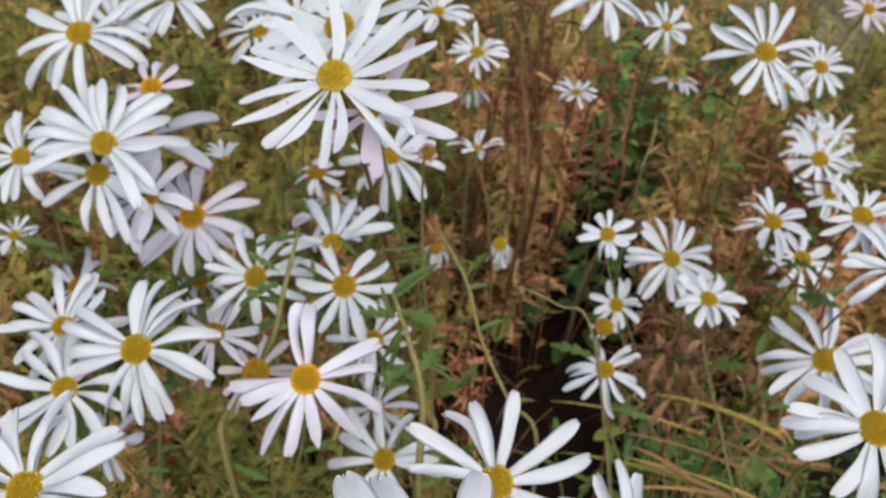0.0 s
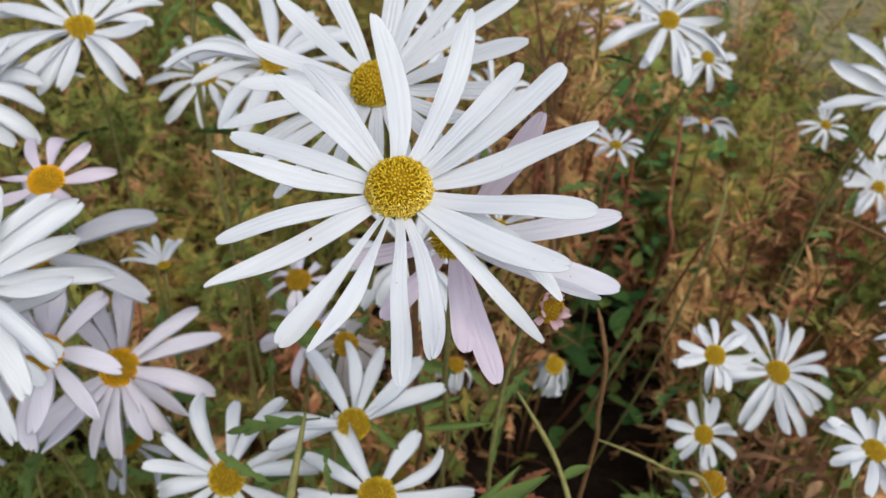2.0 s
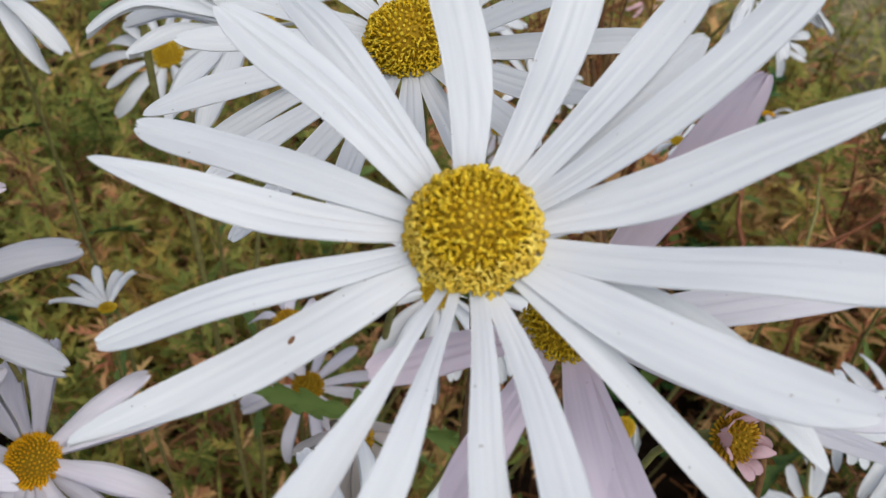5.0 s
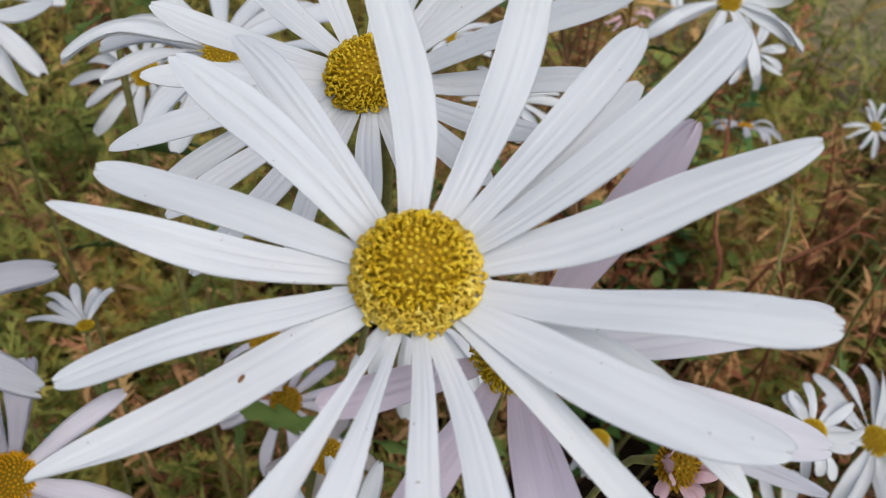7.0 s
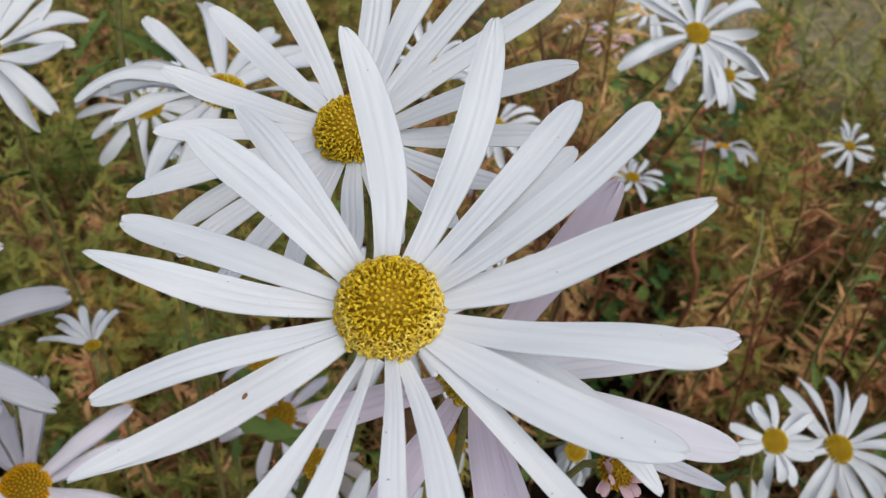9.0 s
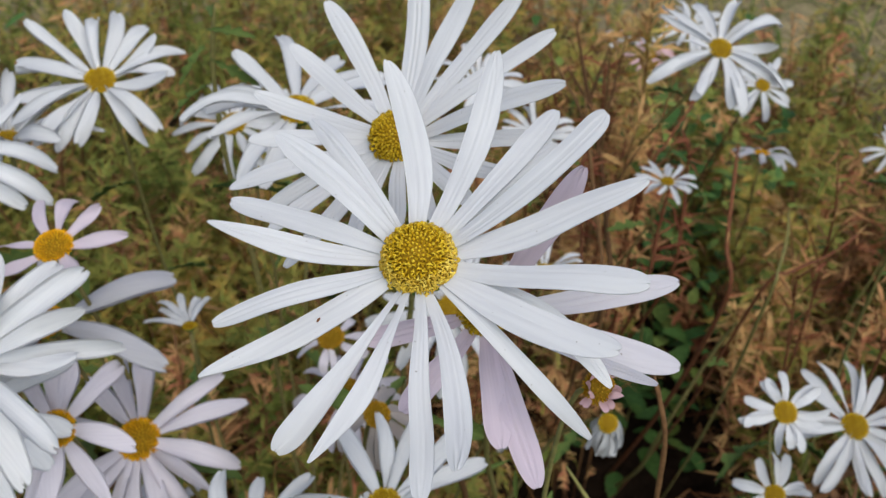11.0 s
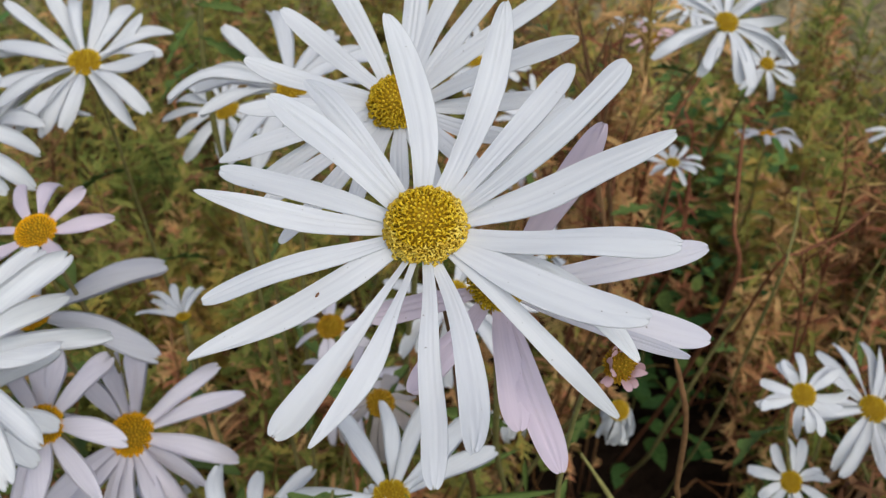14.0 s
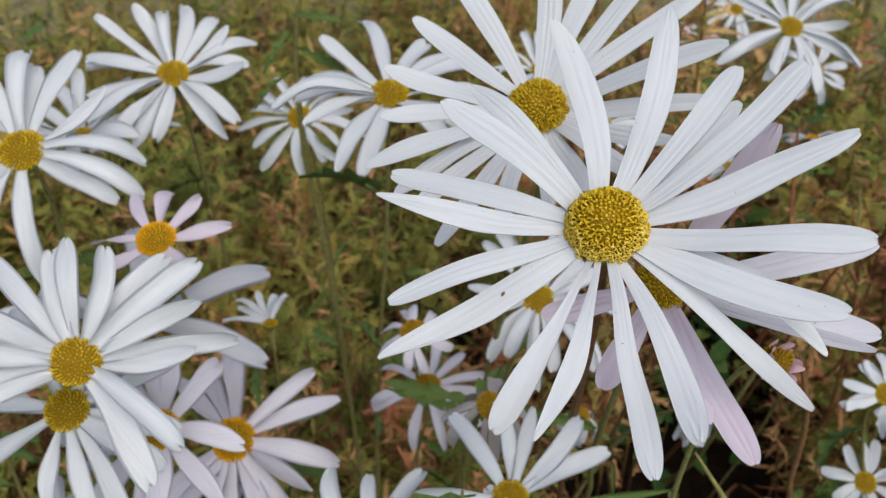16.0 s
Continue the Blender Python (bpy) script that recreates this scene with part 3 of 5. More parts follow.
main_petal(-18.2, 41.8, 9.7, 5.3, 0, arch=0.0012, bow=-0.0005, widest=0.72, tip=3.2)
main_petal(-35.1, 40.8, 6.4, 6.6, 0.2, arch=0.0002, bow=-0.0015)
main_petal(-38.0, 41.4, -5.0, 4.6, -0.5, tip=2.0, arch=0.0025, bow=0.0035)
main_petal(-51.1, 44.3, -5.4, 3.5, 0, tip=1.7, arch=0.0012, twist=0.6, groove=0.00010)
main_petal(-82.7, 42.9, 12.0, 4.6, -0.2, base=0.40, swell=1.4, tip=2.6, widest=0.75, arch=-0.001, bow=0.0022, groove=0.00010)
main_petal(-91.1, 45.6, 5.9, 4.2, 0.2, arch=-0.0005, swell=1.4, base=0.42, tip=3.0, widest=0.78, groove=0.00010)
main_petal(-114.0, 43.3, 11.5, 3.7, 0, tip=1.3, twist=-0.9, groove=0.00008, arch=0.0002, base=0.30, swell=2.4, widest=0.66, bow=0.0017)
main_petal(-122.5, 43.7, 9.2, 5.2, 0, base=0.24, widest=0.86, tip=2.6, twist=-1.0, swell=4.0, bow=0.0002, groove=0.00008)
spotted = main_petal(-156.7, 45.8, -3.9, 6.0, 0, arch=-0.0008, bow=0.0012, roll_tip=1, tip=2.4, widest=0.52, groove=0.00010)
main_petal(-168.4, 40.5, -2.2, 4.4, 0, arch=0.0012, tip=2.6, bow=-0.0002)
main_petal(165.2, 41.3, 4.7, 5.0, -0.3, tip=1.2, widest=0.45, arch=0.001, bow=0.0017)
main_petal(154.1, 42.0, -1.6, 4.8, 0.1, arch=0.0015, tip=3.0)
main_petal(134.2, 37.7, 7.5, 5.8, 0.2, arch=0.0027, bow=-0.0005, tip=2.2, groove=0.0004)
main_petal(121.0, 40.5, 2.0, 4.4, -0.4, arch=0.0037, bow=-0.0005, groove=0.0004)
# a small brown blemish on one petal
spot = bmesh.new()
bmesh.ops.create_uvsphere(spot, u_segments=12, v_segments=6, radius=1.0)
spot_mesh = bpy.data.meshes.new("blemish")
spot.to_mesh(spot_mesh)
spot.free()
spot_mesh.materials.append(CURLED)
part("blemish", spot_mesh, spotted, "brown speck", Matrix.Translation((0.0215, 0.0009, -0.00192)) @ Matrix.Rotation(0.5, 4, "Z") @ Matrix.Diagonal((0.00055, 0.0003, 0.00022, 1)))
stem_for(main, MAIN - main_n * 0.005, main_n, 0.0012, main_rnd, (0.02, 0.17), 0)

# the white flower close behind it
SECOND = Vector((-0.0503, 0.3752, 0.6573))
second, second_place, second_n = hero_head(SECOND, (-0.2, -0.42, 0.88), 12.4, 4.8, 320, 22)
tagged(second, "white daisy with upswept petals behind the largest one", "daisy", "daisies in the bed")
for az, r, h, w in ((131.2, 40.4, 2.7, 5.2), (157.8, 36.4, 7.4, 5.0), (-166.1, 41.6, 4.0, 4.8), (-158, 38, -3.0, 4.4), (112, 43, 6, 5.4), (79, 45, 9.5, 6.0), (58, 44, 10, 5.4), (40, 44, 12, 5.4),
                    (22.1, 43.3, 10, 5.2), (-2.5, 40.9, 15.5, 5.2), (-16, 38, 8, 4.8), (-34, 33, 8, 4.4), (176, 36, 5, 4.6), (-141, 38, 6, 4.4), (-126, 42, 8, 4.4), (-109, 34, 6, 4.2), (-91, 28, 5, 4.2), (-72, 27, 5, 4.2), (-53, 30, 6, 4.4)):
    part("petal", big_petal(r / 1000, h / 1000, w / 1000, rnd=main_rnd, arch=main_rnd.uniform(-0.001, 0.002), bow=main_rnd.uniform(-0.0015, 0.0015)), second, m=second_place @ Matrix.Rotation(radians(az), 4, "Z") @ Matrix.Translation((0, 0, main_rnd.uniform(-0.6, 0) / 1000)))
stem_for(second, SECOND - second_n * 0.005, second_n, 0.0012, main_rnd, (-0.03, 0.15), 0)

# the lilac flower tucked under it
THIRD = Vector((-0.0338, 0.3238, 0.6482))
third, third_place, third_n = hero_head(THIRD, (-0.05, -0.45, 0.89), 9.6, 3.0, 220, 23)
tagged(third, "pale lilac daisy tucked under the large white one", "daisy", "daisies in the bed")
for az, r, h, w, tip, mat in ((-79.7, 37.2, 11.1, 5.4, 3.2, LILAC), (-88, 29, 8, 5.4, 3.0, LILAC), (0.9, 37.4, 9.6, 5.6, 2.6, PALE), (45.3, 28.3, 22.0, 5.8, 2.4, LILAC), (-21.3, 39.5, 2.6, 6.4, 3.0, PALE),
                              (-34.9, 35.6, 14.8, 2.6, 2.0, PALE), (-126.6, 27.7, 12.2, 5.0, 3.2, LILAC), (-165, 25, 6, 4.8, 3.2, LILAC)):
    part("petal", big_petal(r / 1000, h / 1000, w / 1000, r0=0.0045, rnd=main_rnd, mat=mat, tip=tip), third, m=third_place @ Matrix.Rotation(radians(az), 4, "Z"))
stem_for(third, THIRD - third_n * 0.005, third_n, 0.0011, main_rnd, (0.03, 0.17), 0)

def simple_leaf(width, droop, mat=None):
    def point(s, v):
        w = width * math.sin(math.pi * min(1, s * 0.96 + 0.04) ** 0.75) ** 0.9 + 0.004
        return s, v * w, -droop * s * s + 0.25 * abs(v) * w
    return sheet(10, 5, point, 0.012, mat or LEAF, "leaf")


SIMPLE = [simple_leaf(0.11, 0.1), simple_leaf(0.14, 0.3)]
SIMPLE_DRY = [simple_leaf(0.10, 0.4, ONE_RUST), simple_leaf(0.13, -0.2, ONE_RUST)]


# the flowers round them
def leaf_on(root, base, tip, mesh, turn=0.0):
    """A leaf from base to tip, added to a plant."""
    p, x = Vector(base), Vector(tip) - Vector(base)
    ln = x.length
    x.normalize()
    z = Vector((0, -0.5, 0.86))
    z = (z - x * z.dot(x)).normalized()
    m = Matrix.Translation(p) @ Matrix((x, z.cross(x), z)).transposed().to_4x4() @ Matrix.Rotation(turn, 4, "X") @ Matrix.Diagonal((ln * 0.9, ln * 0.42, ln, 1))
    return part("leaf", mesh, root, m=m)


LIL = "pale lilac daisy with an orange-yellow disc"
daisy((-0.201, 0.441, 0.615), (0.05, -0.45, 0.88), 14.2, 41, 15, lift=-0.05, key=1, label="large white daisy with drooping petals", angles=[165, -160, -140, -122, -108, -85, -35, -20, 0, 70, 82, 96, 115, 40], steep={70: 14, 82: 16, 96: 16, 115: 10})
daisy((-0.203, 0.494, 0.587), (0.1, 0.0, 1.0), 10.4, 36, 18, lift=0.5, key=2)
daisy((-0.169, 0.513, 0.601), (0.05, -0.35, 0.93), 12.6, 37, 18, lift=0.15, key=3)
daisy((-0.128, 0.550, 0.556), (-0.1, -0.4, 0.9), 12.0, 30, 17, lift=0.0, key=4)
daisy((-0.085, 0.460, 0.617), (0.05, -0.2, 0.97), 13.0, 40, 15, lift=0.15, key=5)
daisy((-0.154, 0.402, 0.607), (0.0, -0.3, 0.95), 11.2, 22, 9, PINK_UNIT, 0.05, 6, "small pink daisy with sparse narrow petals", width=4.8, angles=[40, -2, -50, 172, 125, -140, 80])
daisy((-0.168, 0.361, 0.601), (0.15, -0.45, 0.88), 12.8, 40, 18, lift=0.25, key=7, label="large white daisy with cupped overlapping petals", angles=[110, 95, 77, 60, 40, 20, 8, -8, -38, -50, 132, 150, 165, 180, -165, -150])
daisy((-0.179, 0.366, 0.577), (0.0, -0.5, 0.86), 12.2, 38, 13, lift=0.05, key=8)
daisy((-0.159, 0.372, 0.558), FACE, 12.1, 31, 13, LILAC_UNIT, 0.05, 9, LIL, width=6.8, angles=[76, 95, 118, 46, -2, -49, -78, -105, -135, -160, 150, 175])
daisy((-0.146, 0.394, 0.524), FACE, 14.6, 39, 15, LILAC_UNIT, 0.0, 10, LIL, width=7.6, angles=[104, 85, 38, 22, -18, -35, -55, -72, -92, -110, -128, -145, 165, 130])
daisy((-0.236, 0.401, 0.560), FACE, 11.0, 32, 14, key=11)
daisy((-0.167, 0.405, 0.573), (0.0, -0.25, 0.97), 12.0, 42, 0, GREY_UNIT, 0.05, 12, "white daisy with just a few broad greyish petals", width=10, angles=[22, -14, 95, 160, -120], scatter=0.03)
daisy((-0.139, 0.455, 0.519), (0.0, 0.15, 0.98), 5.6, 22, 8, lift=0.35, key=13, label="half-open white daisy with petals pointing up", angles=[95, 110, 130, 150, 75, 170])
daisy((-0.100, 0.340, 0.530), (0.0, -0.5, 0.86), 12.0, 31, 12, lift=0.0, key=14, width=5.4, angles=[113, 82, 60, 152, 163, -170, 25, 5, -30, -60, -90, -120, -145])
green_daisy = daisy((-0.051, 0.323, 0.542), (0.05, -0.5, 0.86), 12.0, 31, 12, lift=0.08, key=15, width=5.8, angles=[61, 31, -7, -40, -62, -85, -110, 120, -172, -140, 150])
leafy_daisy = daisy((-0.058, 0.343, 0.553), (0.05, -0.4, 0.9), 10.5, 33, 8, lift=0.15, key=16, width=5.6, angles=[121, 84, 69, 35, 26, 179, 196], label="half-bare white daisy with a few upright petals")
daisy((-0.059, 0.247, 0.564), (0.05, -0.5, 0.86), 12.5, 37, 16, LILAC_UNIT, 0.0, 17, "white daisy flushed with lilac, petals spread flat", width=6.2, angles=[102, 85, 27, 14, -18, -45, -77, -100, -125, -139, -160, -175])
daisy((-0.038, 0.321, 0.502), FACE, 11.5, 27, 12, key=18)
daisy((-0.124, 0.326, 0.501), (0.0, -0.3, 0.95), 11.0, 29, 11, LILAC_UNIT, -0.2, 19, "faded lilac daisy with drooping petals", True)
daisy((-0.147, 0.284, 0.537), (0.0, -0.5, 0.86), 14.8, 40, 15, lift=0.05, key=20, width=6.5, label="large white daisy facing upwards", angles=[99, 87, 67, 56, 45, 18, -10, -19, -54, -70, -85, -97, -110, -155, -174, 164, 147])
daisy((-0.178, 0.268, 0.527), (0.2, -0.3, 0.9), 12.0, 33, 14, lift=0.2, key=21)
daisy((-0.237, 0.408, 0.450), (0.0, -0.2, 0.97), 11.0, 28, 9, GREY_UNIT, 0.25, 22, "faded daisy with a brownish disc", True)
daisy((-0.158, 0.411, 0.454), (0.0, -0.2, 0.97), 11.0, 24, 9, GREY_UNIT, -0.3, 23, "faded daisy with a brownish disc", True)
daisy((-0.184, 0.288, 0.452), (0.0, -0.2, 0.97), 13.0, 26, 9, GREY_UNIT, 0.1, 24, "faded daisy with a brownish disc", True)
daisy((-0.146, 0.179, 0.589), (0.0, -0.2, 0.97), 13.0, 36, 15, lift=0.35, key=25, width=6.5)
daisy((0.021, 0.199, 0.564), (0.3, -0.35, 0.9), 13.5, 42, 14, lift=0.15, key=26, width=6.2, angles=[111, 71, 31, 9, 127, 147, -20, -45, -75, -100, -130, 175])
daisy((-0.031, 0.275, 0.460), (-0.2, -0.4, 0.9), 12.0, 34, 13, key=27)
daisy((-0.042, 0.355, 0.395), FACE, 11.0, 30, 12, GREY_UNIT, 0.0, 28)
daisy((0.076, 0.190, 0.533), (0.0, -0.2, 0.97), 12.5, 34, 13, lift=0.3, key=29, width=6)
daisy((0.023, 0.592, 0.517), (0.0, -0.25, 0.97), 11.0, 25, 15, lift=0.25, key=33, lean=(-0.08, 0.15))
daisy((-0.007, 0.612, 0.539), (0.0, -0.25, 0.97), 11.0, 28, 16, lift=0.25, key=34, lean=(-0.08, 0.15))
daisy((0.024, 0.544, 0.464), (0.0, 0.1, 1.0), 8.5, 22, 9, lift=0.5, key=35, lean=(-0.10, 0.12))
daisy((0.103, 0.601, 0.477), (0.0, -0.1, 1.0), 8.0, 19, 15, lift=0.2, key=37, lean=(-0.02, 0.19))
daisy((0.191, 0.698, 0.482), FACE, 9.8, 26, 16, key=38, lean=(0.02, 0.16))
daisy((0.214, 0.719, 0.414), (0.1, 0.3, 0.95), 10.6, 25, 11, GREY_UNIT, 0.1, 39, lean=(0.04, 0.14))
daisy((0.110, 0.584, 0.570), (0.0, -0.45, 0.9), 11.6, 38, 17, key=40, lean=(-0.02, 0.19), width=6.5)
daisy((0.162, 0.774, 0.490), FACE, 9.0, 25, 14, key=41)
daisy((0.135, 0.826, 0.452), (0.0, 0.1, 1.0), 9.0, 24, 14, lift=0.3, key=42)
daisy((0.131, 0.760, 0.474), (-0.1, -0.2, 1.0), 9.0, 19, 12, ROSE_UNIT, 0.1, 43, "small spent daisy with peach-pink petals", True)
daisy((0.202, 0.505, 0.573), (0.05, -0.5, 0.86), 14.0, 40, 18, key=44, width=6.0, label="large white daisy with evenly spread petals", angles=[187, 160, 150, 122, 97, 78, 52, 18, -38, -55, -75, -90, -112, -141])
daisy((0.302, 0.629, 0.487), FACE, 12.0, 27, 19, key=45)
daisy((0.341, 0.760, 0.383), FACE, 9.0, 23, 13, key=46)
daisy((0.282, 0.540, 0.462), FACE, 13.0, 33, 18, key=47)
daisy((0.326, 0.647, 0.405), FACE, 10.0, 29, 14, key=48)
daisy((0.288, 0.519, 0.446), FACE, 10.0, 22, 13, key=49)
daisy((0.206, 0.427, 0.499), (0.0, -0.3, 0.95), 11.3, 25, 15, lift=0.1, key=50)
daisy((0.220, 0.364, 0.559), (0.1, -0.4, 0.9), 12.5, 28, 14, lift=0.1, key=51)
daisy((0.254, 0.460, 0.434), FACE, 13.0, 29, 14, key=52)
daisy((0.228, 0.330, 0.554), FACE, 12.5, 30, 16, key=53)
daisy((0.101, 0.415, 0.496), FACE, 9.4, 18.5, 13, key=54, label="small white daisy with short petals", width=4.6, lean=(0.10, -0.09))
daisy((0.154, 0.440, 0.452), (0.0, -0.45, 0.9), 12.4, 34, 18, key=55, width=5.4, lean=(0.10, -0.09))
daisy((0.154, 0.366, 0.492), (0.0, -0.15, 1.0), 10.5, 21, 16, lift=0.2, key=56, label="small white daisy with short petals", width=5, lean=(0.10, -0.09))
daisy((0.120, 0.427, 0.419), FACE, 10.1, 20, 13, key=57, label="small white daisy with short petals", width=4.8, lean=(0.10, -0.09))
daisy((0.107, 0.377, 0.412), (0.0, -0.2, 0.97), 12.0, 31, 15, lift=-0.25, key=58, label="white daisy with drooping petals", width=5, lean=(0.10, -0.09))
daisy((0.101, 0.380, 0.450), (0.0, -0.3, 0.95), 11.0, 10, 8, FADED_UNIT, -0.4, 59, "spent brown daisy head with shrivelled petals", True, width=2.0, lean=(0.10, -0.09))
daisy((0.2273, 0.3481, 0.4592), (-0.22, -0.5, 0.82), 15.0, 40, 17, key=60, label="large white daisy with evenly spread petals", width=6.4)
daisy((0.162, 0.209, 0.589), FACE, 13.5, 36, 17, key=61, label="large white daisy with evenly spread petals", width=6.4)
daisy((0.340, 0.662, 0.521), FACE, 10.0, 24, 13, PINK_UNIT, 0.0, 62, "small daisy with pinkish petals")
daisy((-0.033, 0.447, 0.530), FACE, 12.0, 34, 15, key=63)
daisy((-0.078, 0.455, 0.475), (0.0, -0.3, 0.95), 11.0, 28, 12, LILAC_UNIT, -0.1, 64, "faded lilac daisy with drooping petals", True)
daisy((-0.082, 0.453, 0.511), (0.0, -0.2, 1.0), 10.5, 20, 9, LILAC_UNIT, -0.25, 65, "faded lilac daisy with drooping petals", True, width=4.4)
daisy((-0.086, 0.266, 0.544), (0.0, -0.3, 0.95), 12.0, 22, 11, FADED_UNIT, -0.2, 71, "faded daisy with a brownish disc", True)
daisy((-0.190, 0.304, 0.530), (0.1, -0.3, 0.95), 11.0, 33, 15, lift=0.25, key=72)
wilted((-0.060, 0.374, 0.556), (0.25, -0.5, 0.83), 8.0, 17, 9, FADED_UNIT, 4, "spent pale daisy with limp hanging petals", 4.6, 0.8, old=True)
daisy((-0.378, 0.579, 0.332), FACE, 10.0, 22, 13, key=66)
daisy((0.384, 0.725, 0.349), FACE, 10.0, 33, 15, key=67)


daisy((-0.005, 0.084, 0.697), (0.0, -0.3, 0.95), 13.0, 42, 0, lift=0.1, key=68, width=8, angles=[112, 98, 70, 40, 150, 0, -40, -90, -140], leafy=1)

wilted((0.037, 0.437, 0.465), (0.0, -0.75, 0.66), 8.6, 18, 14, WHITE_UNIT, 1, "wilted white daisy with petals hanging down", 5.0, 0.24, lean=(-0.05, 0.10))
wilted((-0.005, 0.468, 0.431), (0.1, -0.4, 0.9), 8.3, 16, 9, WHITE_UNIT, 2, "wilted white daisy with petals hanging down", 4.2, 0.4, old=True, lean=(-0.05, 0.08))
wilted((0.025, 0.675, 0.434), (0.0, -0.3, 0.95), 8.0, 20, 9, LILAC_UNIT, 3, "wilted pale lilac daisy with petals hanging down", 4.6, 0.55)
daisy((-0.009, 0.318, 0.630), (0.15, -0.65, 0.70), 6.8, 8.4, 13, ROSE_UNIT, 0.0, 31, "small spent daisy with curled pink petals", True, width=2.0, droop=-1.15, scatter=0.3, leafy=0)

for base, tip, kind in (((-0.058, 0.424, 0.498), (-0.097, 0.427, 0.511), 0), ((-0.068, 0.340, 0.560), (-0.099, 0.336, 0.563), 1), ((-0.050, 0.410, 0.512), (-0.016, 0.397, 0.509), 2),
                        ((-0.035, 0.346, 0.545), (-0.009, 0.342, 0.551), 3), ((-0.082, 0.324, 0.549), (-0.100, 0.328, 0.561), 0), ((-0.067, 0.331, 0.557), (-0.065, 0.318, 0.551), 1)):
    leaf_on(leafy_daisy, base, tip, (LEAVES + SIMPLE)[kind], 0.2 * (kind - 1))
for base, tip, kind in (((-0.025, 0.315, 0.542), (-0.006, 0.321, 0.557), 4), ((-0.013, 0.302, 0.511), (0.010, 0.289, 0.506), 3), ((-0.030, 0.292, 0.505), (-0.020, 0.306, 0.529), 3),
                        ((-0.032, 0.284, 0.513), (-0.011, 0.280, 0.518), 4), ((-0.011, 0.341, 0.530), (-0.010, 0.349, 0.547), 0)):
    leaf_on(green_daisy, base, tip, (LEAVES + SIMPLE)[kind], 0.2 * (kind - 3))

# ---- bare stalks that rise between the flowers ----
def stalk(points, radius, label, leaves=(), mat=STEM, away=(0.0, 0.05)):
    """A flowerless stalk through the given points, carried on down to the soil. leaves: (where along it, turn, tilt, length). away: how far off its foot stands."""
    root = new("stalk")
    root.empty_display_size = 0.01
    pts = [Vector(p) for p in points]
    low, before = pts[-1], pts[-2]
    foot = Vector((low.x + (low.x - before.x) * 0.6 + away[0], low.y + away[1], 0.0))
    foot.z = ground_z(foot.x, foot.y) - 0.01
    pts = pts + [low.lerp(foot, 0.4) + Vector((0, -0.01, 0)), foot]
    fine = []
    for k in range(len(pts) - 1):
        p0, p1, p2, p3 = pts[max(0, k - 1)], pts[k], pts[k + 1], pts[min(len(pts) - 1, k + 2)]
        for q in range(6):
            t = q / 6
            fine.append(0.5 * (2 * p1 + (p2 - p0) * t + (2 * p0 - 5 * p1 + 4 * p2 - p3) * t * t + (3 * p1 - p0 - 3 * p2 + p3) * t ** 3))
    fine.append(pts[-1])
    n = len(fine)
    r2 = random.Random(int(abs(pts[0].x) * 1e4))
    rad = [radius * min(1, 0.35 + 0.2 * i) * (0.8 + 0.5 * i / n) * (1 + 0.12 * r2.uniform(-1, 1)) for i in range(n)]
    v, f = tube(fine, rad, 8)
    part("stem", mesh_from("stem", v, f, mat), root)
    for where, turn, tilt, size in leaves:
        p = fine[int(where * (n - 1))]
        m = Matrix.Translation(p) @ Matrix.Rotation(radians(turn), 4, "Z") @ Matrix.Rotation(radians(-tilt), 4, "Y") @ Matrix.Diagonal((size, size, size, 1))
        part("leaf", r2.choice(LEAVES + SIMPLE), root, m=m)
    return tagged(root, label, "stalk", "stalks among the daisies")


stalk([(-0.072, 0.335, 0.570), (-0.078, 0.306, 0.553), (-0.084, 0.288, 0.534), (-0.103, 0.268, 0.512), (-0.104, 0.251, 0.494)], 0.0014, "bent green-brown stalk with small lobed leaves",
      [(0.14, 200, 10, 0.022), (0.22, 150, -10, 0.018), (0.30, 20, 5, 0.016), (0.4, 230, 0, 0.016), (0.47, 10, -20, 0.014)])
pale_stalk = stalk([(-0.025, 0.303, 0.558), (-0.018, 0.288, 0.546), (-0.010, 0.262, 0.530), (-0.011, 0.230, 0.500)], 0.0016, "pale green stalk with narrow pointed leaves",
      [(0.0, 12, 42, 0.027), (0.12, -35, 10, 0.022), (0.16, 180, 10, 0.020), (0.3, -130, 40, 0.020), (0.36, 60, 20, 0.02)])
leaning_stalk = stalk([(-0.004, 0.352, 0.555), (0.011, 0.340, 0.530), (0.020, 0.318, 0.507), (0.035, 0.296, 0.484), (0.050, 0.279, 0.467)], 0.0010, "green-brown stalk leaning out between the flowers",
      [(0.22, 30, 0, 0.014), (0.30, 160, -20, 0.02), (0.33, 20, 15, 0.016), (0.5, 0, 10, 0.014)])
for base, tip, kind, turn in (((-0.013, 0.285, 0.537), (0.007, 0.275, 0.531), 3, 0.3), ((-0.020, 0.290, 0.549), (-0.031, 0.280, 0.527), 4, -0.3), ((-0.033, 0.270, 0.538), (-0.013, 0.270, 0.539), 3, 0.2), ((-0.030, 0.300, 0.565), (-0.023, 0.288, 0.551), 4, 0.0)):
    leaf_on(pale_stalk, base, tip, (LEAVES + SIMPLE)[kind], turn)
leaf_on(leaning_stalk, (0.021, 0.315, 0.494), (0.003, 0.305, 0.479), LEAVES[0], 0.2)
